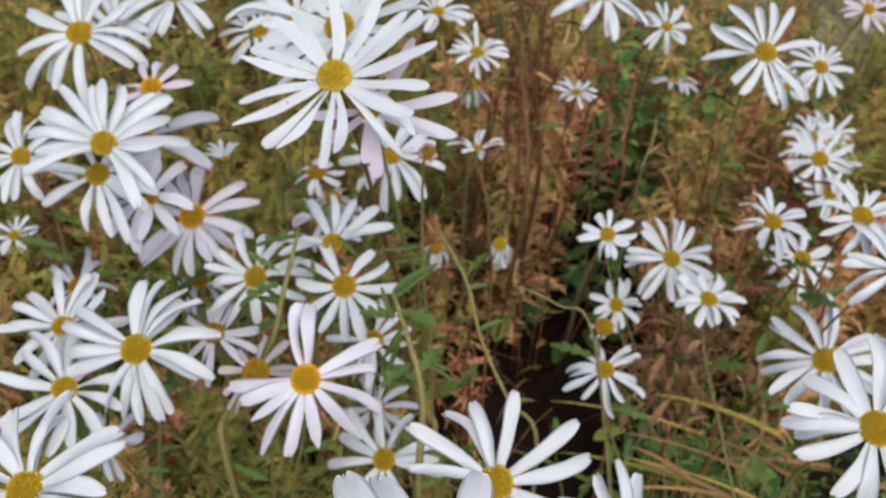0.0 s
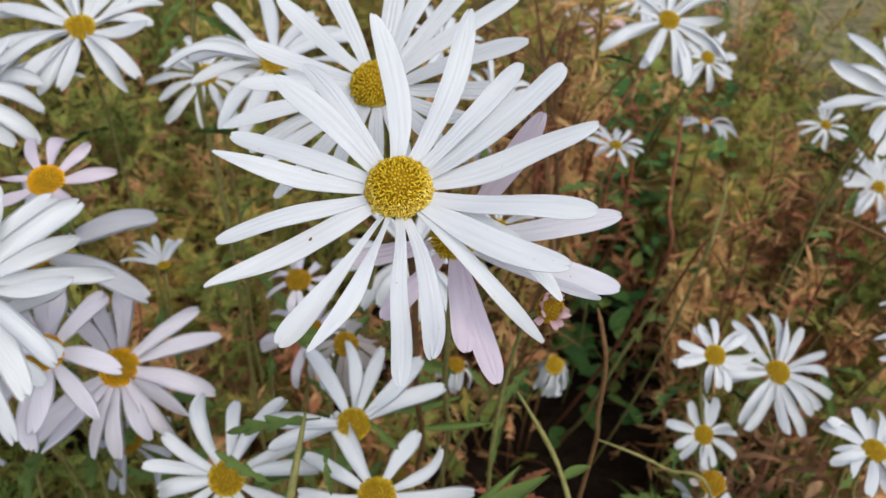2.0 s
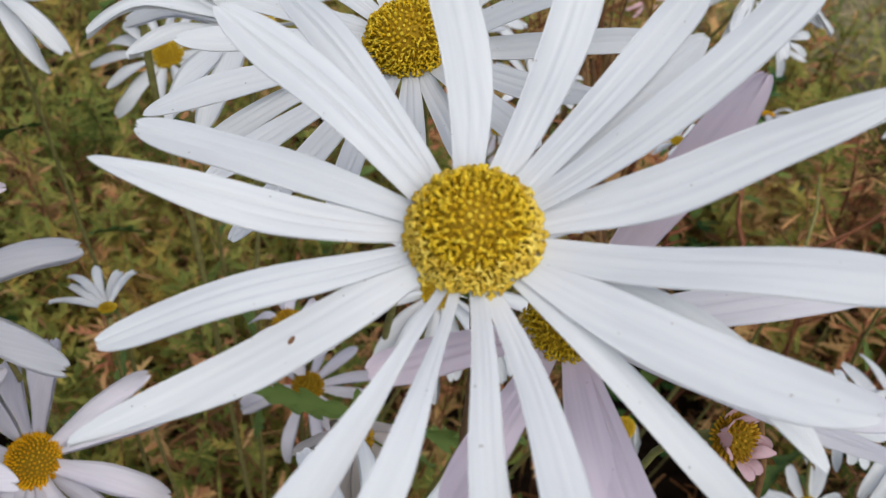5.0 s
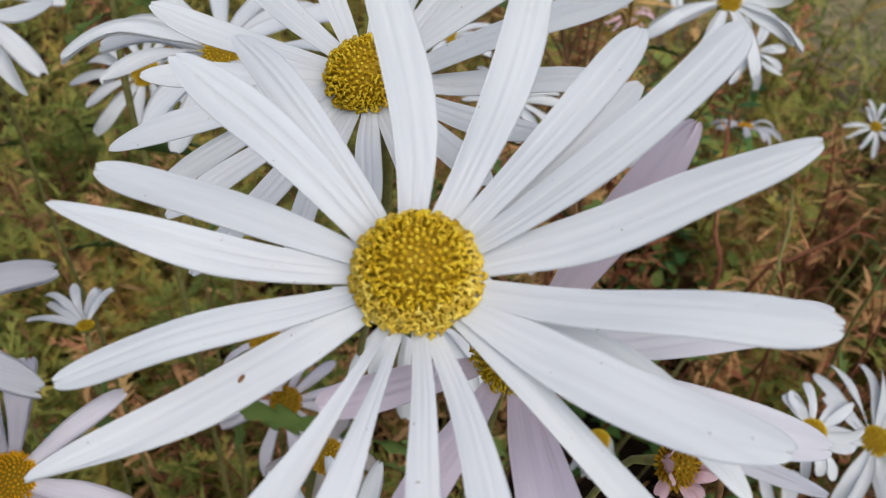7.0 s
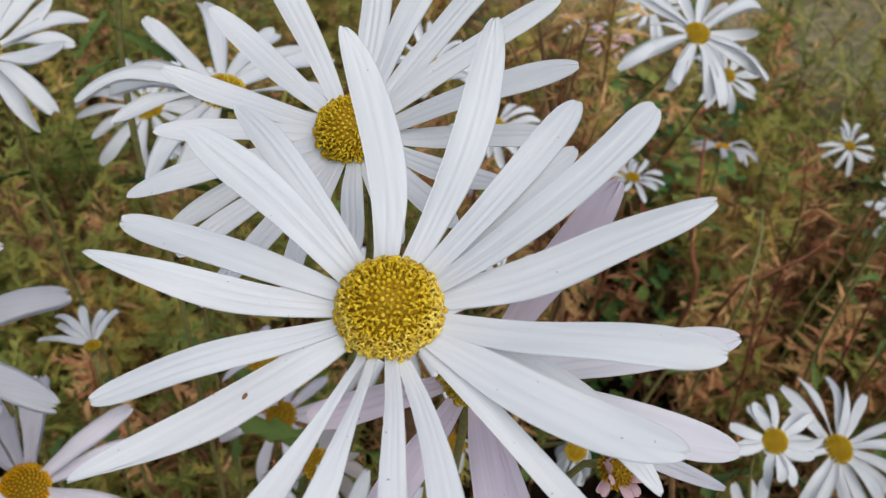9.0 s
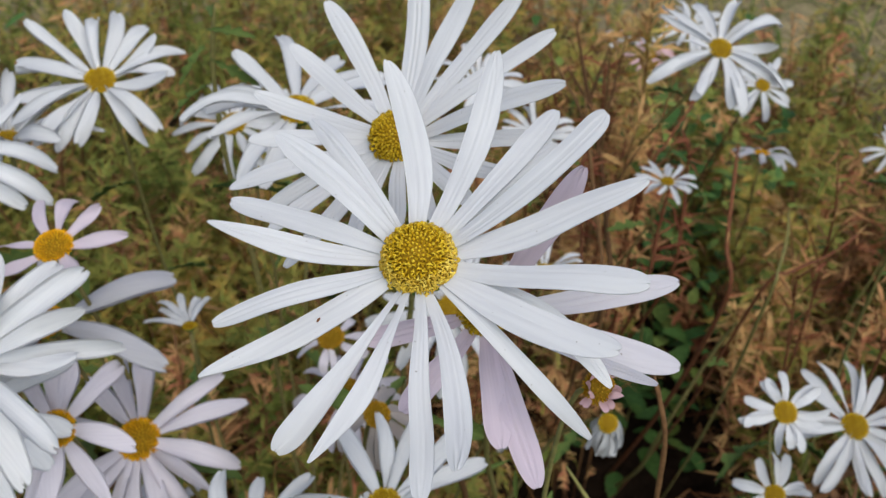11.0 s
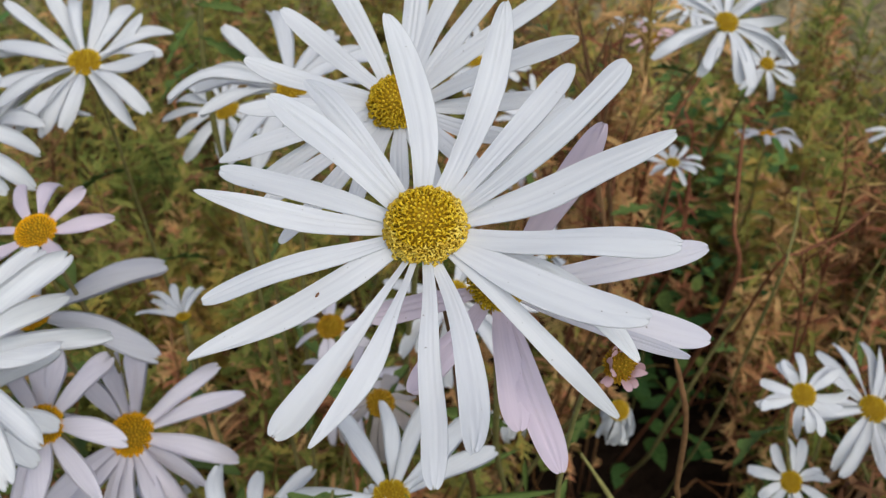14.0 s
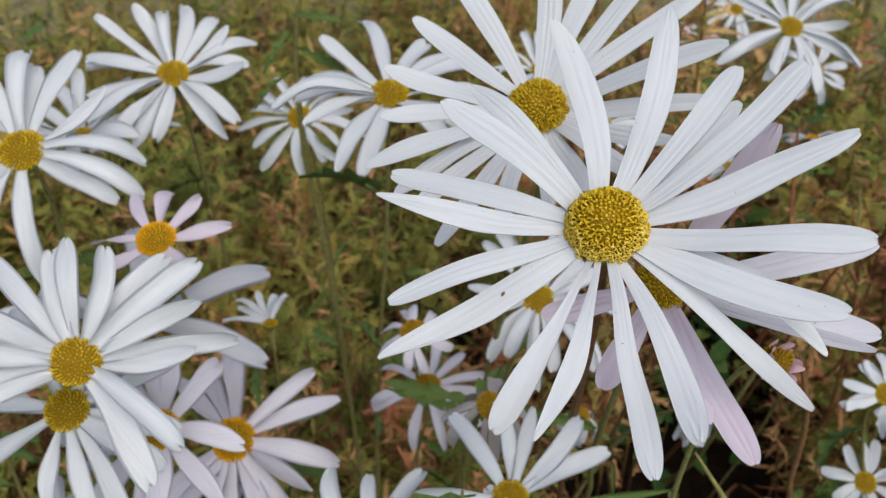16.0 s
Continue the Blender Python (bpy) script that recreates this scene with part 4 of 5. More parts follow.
for base, tip, kind, turn in (((-0.096, 0.440, 0.492), (-0.062, 0.430, 0.487), 0, 0.1), ((-0.030, 0.410, 0.509), (-0.016, 0.400, 0.503), 1, 0.3), ((-0.010, 0.400, 0.486), (-0.009, 0.395, 0.466), 3, 0.2), ((-0.054, 0.335, 0.566), (-0.043, 0.330, 0.554), 2, 0.1), ((-0.041, 0.405, 0.476), (-0.010, 0.400, 0.487), 4, 0.5)):
    leaf_on(leafy_daisy, base, tip, (LEAVES + SIMPLE)[kind], turn)
stalk([(0.040, 0.379, 0.488), (0.068, 0.369, 0.480), (0.089, 0.356, 0.466)], 0.0008, "thin green stalk arching sideways", away=(0.08, -0.02))
stalk([(0.0153, 0.3497, 0.5967), (0.0177, 0.3471, 0.5883), (0.0207, 0.3451, 0.5747), (0.0227, 0.3452, 0.5483), (0.0252, 0.3464, 0.5128)], 0.0008, "broken brown stalk with a pale snapped tip", [], STEM_DRY)
stalk([(0.060, 0.640, 0.50), (0.055, 0.66, 0.42), (0.06, 0.67, 0.30)], 0.0018, "upright reddish-brown stalk in the rust-coloured clump", [], STEM_DRY, (0.0, 0.16))
stalk([(0.075, 0.660, 0.53), (0.080, 0.665, 0.42), (0.078, 0.68, 0.30)], 0.0015, "upright reddish-brown stalk in the rust-coloured clump", [], STEM_DRY, (0.0, 0.16))
stalk([(0.148, 0.560, 0.40), (0.143, 0.57, 0.36), (0.128, 0.58, 0.27)], 0.0013, "green stalk ending in a small spent knob", [(0.3, 20, 10, 0.02)], away=(0.03, 0.14))

def rusty_stalk(points, radius, mat):
    """A thin reddish or brown stalk with a few small withered leaves."""
    turn = int(points[0][0] * 5000) % 360
    made = stalk(points, radius, "thin reddish-brown stalk with a few small leaves", [], mat, (0.0, 0.15))
    for k in range(5):
        p, q = Vector(points[k % (len(points) - 1)]), Vector(points[k % (len(points) - 1) + 1])
        at = p.lerp(q, (0.37 * k + 0.2) % 1)
        a = radians(turn + 137 * k)
        leaf_on(made, at, at + Vector((math.cos(a), math.sin(a), 0.5)) * (0.009 + 0.003 * (k % 3)), SIMPLE_DRY[k % 2], 0.5 * (k % 3 - 1))


rusty_stalk([(0.037, 0.687, 0.523), (0.053, 0.668, 0.503), (0.064, 0.647, 0.481), (0.068, 0.623, 0.441), (0.072, 0.595, 0.396)], 0.0011, STEM_DRY)
rusty_stalk([(0.059, 0.648, 0.512), (0.061, 0.616, 0.477), (0.067, 0.586, 0.431), (0.066, 0.565, 0.394)], 0.0012, STEM_DRY)
rusty_stalk([(0.105, 0.701, 0.482), (0.100, 0.681, 0.460), (0.088, 0.656, 0.433), (0.079, 0.635, 0.410)], 0.0010, STEM_RED)
rusty_stalk([(0.157, 0.714, 0.469), (0.143, 0.702, 0.455), (0.129, 0.689, 0.441), (0.117, 0.677, 0.427)], 0.0010, STEM_RED)
rusty_stalk([(0.157, 0.639, 0.476), (0.151, 0.616, 0.451), (0.146, 0.595, 0.429), (0.147, 0.580, 0.398)], 0.0014, STEM_RED)
rusty_stalk([(0.170, 0.434, 0.492), (0.196, 0.423, 0.481), (0.222, 0.407, 0.465), (0.241, 0.392, 0.449)], 0.0009, STEM_DRY)
rusty_stalk([(0.211, 0.569, 0.462), (0.191, 0.560, 0.452), (0.167, 0.554, 0.444), (0.153, 0.554, 0.429)], 0.0009, STEM_RED)
rusty_stalk([(0.204, 0.531, 0.480), (0.230, 0.524, 0.473), (0.260, 0.513, 0.463), (0.290, 0.501, 0.451)], 0.0009, STEM_DRY)
stalk([(0.159, 0.563, 0.483), (0.157, 0.552, 0.471), (0.151, 0.540, 0.458), (0.148, 0.536, 0.439)], 0.0009, "pale green stalk ending in a small spent knob", [], STEM, (0.03, 0.14))

LOBED_RED = leaf_mesh(0.2, 0.3, 0.03, LEAF_RED)
LOBED_ORANGE = leaf_mesh(0.35, 0.25, 0.03, ONE_RUST)


def red_plant(points, radius, count, reach, key):
    """An upright reddish stem closely set with short narrow withered leaves."""
    made = stalk(points, radius, "upright red-brown stem closely set with narrow withered leaves", [], STEM_RED, (0.0, 0.18))
    r2 = random.Random(key)
    for k in range(count):
        q = r2.random() * (len(points) - 1)
        at = Vector(points[int(q)]).lerp(Vector(points[int(q) + 1]), q - int(q))
        a = r2.uniform(0, 6.28)
        leaf_on(made, at, at + Vector((math.cos(a), math.sin(a), r2.uniform(-0.2, 0.9))) * reach * r2.uniform(0.5, 1.2), SIMPLE_RED[k % 2], r2.uniform(-0.8, 0.8))


def branched_stalk(trunk, radius, branches, label, mat):
    """A dead stem with thin bare side branches, each a part of it."""
    made = stalk(trunk, radius, label, [], mat, (0.0, 0.17))
    for points in branches:
        pts = [Vector(p) for p in points]
        fine = bezier(pts[0], pts[0].lerp(pts[-1], 0.3) + Vector((0, 0, 0.004)), pts[0].lerp(pts[-1], 0.7), pts[-1], 8)
        part("branch", mesh_from("branch", *tube(fine, [radius * (0.7 - 0.06 * i) for i in range(8)], 6), mat), made)
    return made


branched_stalk([(0.057, 0.657, 0.530), (0.062, 0.653, 0.508), (0.067, 0.65, 0.491), (0.076, 0.64, 0.449), (0.081, 0.63, 0.414), (0.084, 0.62, 0.372)], 0.0016,
               [((0.060, 0.655, 0.515), (0.053, 0.660, 0.545)), ((0.066, 0.65, 0.493), (0.048, 0.650, 0.525)), ((0.072, 0.645, 0.470), (0.083, 0.660, 0.535)), ((0.078, 0.636, 0.435), (0.098, 0.64, 0.478)),
                ((0.075, 0.642, 0.455), (0.060, 0.645, 0.480)), ((0.064, 0.652, 0.50), (0.073, 0.655, 0.534))], "tall dark brown dead stem with thin bare branches", STEM_DARK)
def forked_red(x, y, top, key):
    """A reddish stem that forks several times on its way up, its forks set with narrow tan and red leaves."""
    r2 = random.Random(key)
    lean = r2.uniform(-0.02, 0.02)
    trunk = [(x + lean, y, top), (x + lean * 0.6, y - 0.004, top - 0.05), (x + lean * 0.2, y - 0.006, top - 0.11), (x, y, top - 0.18)]
    forks = []
    for k in range(7):
        u = r2.uniform(0.1, 0.95) * 2
        p = Vector(trunk[int(u)]).lerp(Vector(trunk[int(u) + 1]), u - int(u))
        out = Vector((r2.uniform(-1, 1), r2.uniform(-0.8, 0.5), r2.uniform(0.7, 1.5))).normalized() * r2.uniform(0.03, 0.075)
        forks.append((tuple(p), tuple(p + out)))
    made = branched_stalk(trunk, 0.0011, forks, "forking red-brown stem with narrow withered leaves", STEM_RED)
    for p, q in forks:
        for k in range(4):
            at = Vector(p).lerp(Vector(q), r2.uniform(0.2, 1.0))
            leaf_on(made, at, at + Vector((r2.uniform(-1, 1), r2.uniform(-1, 0.6), r2.uniform(-0.3, 0.9))) * 0.015, SIMPLE_DRY[k % 2] if k else SIMPLE_RED[0], r2.uniform(-0.8, 0.8))


SIMPLE_RED = [simple_leaf(0.10, 0.4, LEAF_RED), simple_leaf(0.14, -0.2, LEAF_RED)]
for key, (x, y, top) in enumerate(((0.060, 0.690, 0.475), (0.098, 0.720, 0.480), (0.115, 0.690, 0.450), (0.075, 0.760, 0.490), (0.045, 0.740, 0.470), (0.140, 0.740, 0.455), (0.032, 0.660, 0.440), (0.240, 0.640, 0.430), (0.275, 0.600, 0.415), (0.215, 0.600, 0.410))):
    forked_red(x, y, top, key + 40)
red_leafed = stalk([(0.016, 0.392, 0.440), (0.018, 0.396, 0.425), (0.016, 0.40, 0.39), (0.014, 0.41, 0.34)], 0.0009, "low shoot with bright rust-red lobed leaves", [], STEM_RED)
for base, tip, turn in (((0.016, 0.394, 0.435), (0.024, 0.385, 0.455), 0.2), ((0.018, 0.396, 0.428), (-0.004, 0.388, 0.436), -0.3), ((0.016, 0.398, 0.415), (0.034, 0.388, 0.410), 0.4), ((0.015, 0.40, 0.405), (0.006, 0.38, 0.40), 0.0), ((0.017, 0.397, 0.42), (0.030, 0.384, 0.432), -0.2)):
    leaf_on(red_leafed, base, tip, LOBED_RED, turn)
r3 = random.Random(8)
for k in range(3):
    # low shoots with orange lobed leaves on the brink of the pit
    top = Vector((r3.uniform(0.012, 0.040), r3.uniform(0.360, 0.395), r3.uniform(0.385, 0.415)))
    orange = stalk([tuple(top), tuple(top + Vector((0.002, 0.004, -0.03))), tuple(top + Vector((0.003, 0.010, -0.07)))], 0.0008, "low shoot with orange lobed leaves", [], STEM_RED)
    for j in range(11):
        p = top.lerp(top + Vector((0.003, 0.010, -0.07)), r3.random())
        a = r3.uniform(0, 6.28)
        leaf_on(orange, p, p + Vector((math.cos(a), math.sin(a), r3.uniform(-0.2, 0.7))) * r3.uniform(0.011, 0.019), LOBED_ORANGE if j % 3 else LOBED_RED, r3.uniform(-0.5, 0.5))
leafy_stalk = stalk([(-0.113, 0.489, 0.640), (-0.118, 0.490, 0.615), (-0.120, 0.492, 0.57), (-0.118, 0.50, 0.50)], 0.0011, "green stalk with dark lobed leaves", [])
for base, tip, kind, turn in (((-0.117, 0.488, 0.632), (-0.100, 0.478, 0.636), 0, 0.2), ((-0.117, 0.488, 0.628), (-0.128, 0.474, 0.622), 1, -0.2), ((-0.118, 0.489, 0.62), (-0.098, 0.476, 0.615), 2, 0.3), ((-0.114, 0.489, 0.64), (-0.112, 0.474, 0.648), 0, 0.0), ((-0.119, 0.490, 0.61), (-0.136, 0.480, 0.608), 1, 0.1)):
    leaf_on(leafy_stalk, base, tip, LEAVES[kind], turn)
red_plant([(0.083, 0.700, 0.500), (0.084, 0.690, 0.455), (0.081, 0.682, 0.400), (0.079, 0.675, 0.330)], 0.0016, 60, 0.020, 1)
red_plant([(0.094, 0.720, 0.470), (0.092, 0.710, 0.430), (0.090, 0.700, 0.370)], 0.0013, 45, 0.018, 2)
red_plant([(0.128, 0.660, 0.440), (0.124, 0.655, 0.400), (0.120, 0.650, 0.340)], 0.0013, 40, 0.018, 3)
red_plant([(0.060, 0.640, 0.465), (0.064, 0.632, 0.420), (0.066, 0.625, 0.350)], 0.0012, 36, 0.018, 4)
red_plant([(0.150, 0.700, 0.440), (0.152, 0.690, 0.390), (0.150, 0.680, 0.330)], 0.0012, 36, 0.018, 5)

# ---- the leafy mass under the flowers ----
class Pile:
    """Gathers many small pieces into one mesh."""

    def __init__(self):
        self.v, self.f, self.k = [], [], 0

    def add(self, verts, faces, m=None):
        a = np.array(verts, float)
        if m is not None:
            mm = np.array(m)
            a = a @ mm[:3, :3].T + mm[:3, 3]
        self.v.append(a)
        self.f += [tuple(i + self.k for i in q) for q in faces]
        self.k += len(a)

    def make(self, name, mat, label, category):
        me = mesh_from(name, np.concatenate(self.v).tolist(), self.f, mat)
        return tagged(new(name, me), label, category, kind="stuff")


rnd = random.Random(12)


def sprig():
    """A deeply cut leaf of length 1: a narrow midrib blade with forked finger-like lobes, drooping a little."""
    v, f = [], []
    droop, fold = rnd.uniform(-0.1, 0.6), rnd.uniform(0.0, 0.5)

    def finger(x, y, a, ln, w):
        k, n = len(v), 4
        for i in range(n):
            t = i / (n - 1)
            px, py = x + ln * t * math.cos(a), y + ln * t * math.sin(a)
            h = w * (0.55 + 0.45 * math.sin(math.pi * min(1, t + 0.15))) * (1 - 0.75 * t ** 4)
            z = -droop * px * px + fold * abs(py)
            v.append((px - h * math.sin(a), py + h * math.cos(a), z))
            v.append((px + h * math.sin(a), py - h * math.cos(a), z - 0.25 * h))
        f.extend((k + 2 * i, k + 2 * i + 2, k + 2 * i + 3, k + 2 * i + 1) for i in range(n - 1))

    finger(0, 0, rnd.uniform(-0.08, 0.08), 1.0, 0.055)
    for side in (1, -1):
        for at in (0.34, 0.56, 0.76):
            if rnd.random() < 0.85:
                finger(at + rnd.uniform(-0.05, 0.05), 0, side * rnd.uniform(0.55, 0.95), rnd.uniform(0.24, 0.42) * (1.15 - 0.5 * at), rnd.uniform(0.035, 0.055))
    return v, f


VARIANTS = [sprig() for _ in range(12)]
piles = {k: Pile() for k in ("green", "rust", "dry", "stalks", "grass")}


def blade(p, direction, length, width, sag):
    pts = []
    side = Vector((-direction.y, direction.x, 0))
    side = side.normalized() if side.length > 1e-4 else Vector((1, 0, 0))
    n = 6
    for i in range(n):
        s = i / (n - 1)
        c = p + direction * length * s + Vector((0, 0, -sag * length * s * s))
        w = width * (1 - s ** 2.2) * 0.5
        pts += [c - side * w, c + Vector((0, 0, -w * 0.5)), c + side * w]
    f = []
    for i in range(n - 1):
        a = 3 * i
        f += [(a, a + 3, a + 4, a + 1), (a + 1, a + 4, a + 5, a + 2)]
    return pts, f


def hole(x, y):
    """Bare, deep places between the clumps."""
    return (2.8 * math.exp(-(((x - 0.114) / 0.056) ** 2 + ((y - 0.510) / 0.115) ** 2)) + 2.6 * math.exp(-(((x - 0.184) / 0.040) ** 2 + ((y - 0.785) / 0.115) ** 2)) + 0.5 * math.exp(-(((x - 0.045) / 0.05) ** 2 + ((y - 0.49) / 0.10) ** 2))
            + 1.2 * math.exp(-(((x - 0.155) / 0.030) ** 2 + ((y - 0.62) / 0.07) ** 2)) + 0.9 * math.exp(-(((x - 0.17) / 0.10) ** 2 + ((y - 0.38) / 0.06) ** 2)))


def strip(length, width, curl, twist):
    """A narrow leaf that curls along its length, folded along the middle."""
    v, f, n = [], [], 6
    px, pz = 0.0, 0.0
    for i in range(n):
        s = i / (n - 1)
        a = 0.3 - curl * s
        w = width * math.sin(math.pi * (0.12 + 0.85 * s)) * 0.5
        c, d = math.cos(twist * s), math.sin(twist * s)
        v += [(px, -w * c, pz - w * d + 0.3 * w), (px, 0, pz), (px, w * c, pz + w * d + 0.3 * w)]
        px += length / (n - 1) * math.cos(a)
        pz += length / (n - 1) * math.sin(a)
    for i in range(n - 1):
        k = 3 * i
        f += [(k, k + 3, k + 4, k + 1), (k + 1, k + 4, k + 5, k + 2)]
    return v, f


STRIPS = [strip(1.0, rnd.uniform(0.08, 0.19), rnd.uniform(-0.6, 2.6), rnd.uniform(-1.2, 1.2)) for _ in range(16)]


KINDS = ("green", "rust", "dry")
SHARED = {}


def single_leaf(which, lobed, k):
    """Mesh shared by all leaves of one shape and colour."""
    key = (which, lobed, k)
    if key not in SHARED:
        v, f = (VARIANTS if lobed else STRIPS)[k]
        SHARED[key] = mesh_from("leaf", v, f, {"green": ONE_GREEN, "rust": ONE_RUST, "dry": ONE_DRY}[which])
    return SHARED[key]


def shoot(x, y, height, mixing, spread, plant=None, rest=None, fullness=1.0):
    """One leafy shoot; on a plant its stem and its larger outer leaves are parts, the rest goes into the plant's foliage."""
    foot = Vector((x, y, ground_z(x, y) - 0.01))
    top = foot + Vector((rnd.gauss(0, spread), rnd.gauss(-0.01, spread), height))
    mid = foot.lerp(top, 0.45) + Vector((rnd.gauss(0, 0.012), rnd.gauss(0, 0.012), height * 0.06))
    pts = bezier(foot, mid, mid.lerp(top, 0.6), top, 9)
    if sum(hole(p.x, p.y) > 0.9 for p in pts) > 1:
        return None
    stem = tube(pts, [0.0013 - 0.0007 * i / 8 for i in range(9)], 5)
    if plant:
        part("stem", mesh_from("stem", *stem, STEM_SHOOT), plant)
    else:
        piles["stalks"].add(*stem)
    g, r, d = mixing
    kind = rnd.choices(KINDS, (max(0.02, g), r, d))[0]
    count = int((36 + 150 * height) * (0.6 if y > 1.05 else 1.0) * fullness)
    for i in range(count):
        s = 0.14 + 0.88 * ((i + rnd.random()) / count) ** 0.60
        q = min(8.0, s * 8)
        k = min(7, int(q))
        p = pts[k].lerp(pts[k + 1], q - k)
        if hole(p.x, p.y) > 1.1:
            continue
        size = rnd.uniform(0.010, 0.032) * (1.15 - 0.40 * s)
        # some low inner leaves take the darker tones, shade put into their colour
        if s < 0.4 and rnd.random() < (0.12 if r > 0.7 else 0.32):
            which = "dry"
        else:
            which = kind if rnd.random() < 0.88 else rnd.choice(KINDS)
        m = Matrix.Translation(p) @ Matrix.Rotation(rnd.uniform(0, 6.28), 4, "Z") @ Matrix.Rotation(rnd.uniform(-1.0, 0.4), 4, "Y") @ Matrix.Rotation(rnd.uniform(-0.7, 0.7), 4, "X")
        lobed = rnd.random() < (0.62 if which == "green" else 0.25)
        k = rnd.randrange(12 if lobed else 16)
        wide = rnd.uniform(0.8, 1.15) if lobed else 1.0
        size *= 1.15 if lobed else 1.0
        m = m @ Matrix.Diagonal((size, size * wide, size, 1))
        if plant and s > 0.6 and size > 0.0235:
            part("leaf", single_leaf(which, lobed, k), plant, m=m)
        else:
            (rest or piles)[which].add(*(VARIANTS if lobed else STRIPS)[k], m)
    return kind


PLANT_WORDS = {"green": "leafy stems with narrow green and yellowing leaves", "rust": "leafy stems turned rust-red and orange in autumn", "dry": "withered stems with curled brown leaves"}


def plant_foliage(plant, rest):
    """The many small inner leaves of a plant, as one part."""
    v, f, slots = [], [], []
    for n, kind in enumerate(KINDS):
        pile = rest[kind]
        if pile.v:
            f += [tuple(i + len(v) for i in q) for q in pile.f]
            slots += [n] * len(pile.f)
            v += np.concatenate(pile.v).tolist()
    me = mesh_from("foliage", v, f, FOLIAGE_GREEN)
    me.materials.append(FOLIAGE_RUST)
    me.materials.append(FOLIAGE_DRY_SHADE)
    me.polygons.foreach_set("material_index", slots)
    tagged(part("foliage", me, plant), kind="stuff")


def twig(x, y, z, length):
    """A thin, wiry, bent dead twig."""
    a = rnd.uniform(0, 6.28)
    p0 = Vector((x, y, z))
    d = Vector((math.cos(a), math.sin(a), rnd.uniform(-0.1, 1.4))).normalized() * length
    p3 = p0 + d
    p1 = p0 + d * 0.3 + Vector((rnd.gauss(0, 1), rnd.gauss(0, 1), rnd.gauss(0, 1))) * length * 0.22
    p2 = p0 + d * 0.7 + Vector((rnd.gauss(0, 1), rnd.gauss(0, 1), rnd.gauss(0, 1))) * length * 0.22
    piles["twigs"].add(*tube(bezier(p0, p1, p2, p3, 8), [0.0009 - 0.0004 * i / 7 for i in range(8)], 4))


def broad_leaf(x, y, z, size):
    """A broad undivided leaf low in the bed."""
    pts, f, n = [], [], 8
    sag = rnd.uniform(0.1, 0.6)
    for i in range(n):
        s = i / (n - 1)
        w = 0.30 * math.sin(math.pi * s ** 0.8) ** 0.8 + 0.01
        zc = -sag * s * s
        pts += [(s, -w, zc + 0.12 * w), (s, 0, zc), (s, w, zc + 0.12 * w)]
    for i in range(n - 1):
        a = 3 * i
        f += [(a, a + 3, a + 4, a + 1), (a + 1, a + 4, a + 5, a + 2)]
    m = Matrix.Translation((x, y, z)) @ Matrix.Rotation(rnd.uniform(0, 6.28), 4, "Z") @ Matrix.Rotation(rnd.uniform(-1.0, 0.2), 4, "Y") @ Matrix.Diagonal((size, size * rnd.uniform(0.6, 1.1), size, 1))
    piles["broad"].add(pts, f, m)


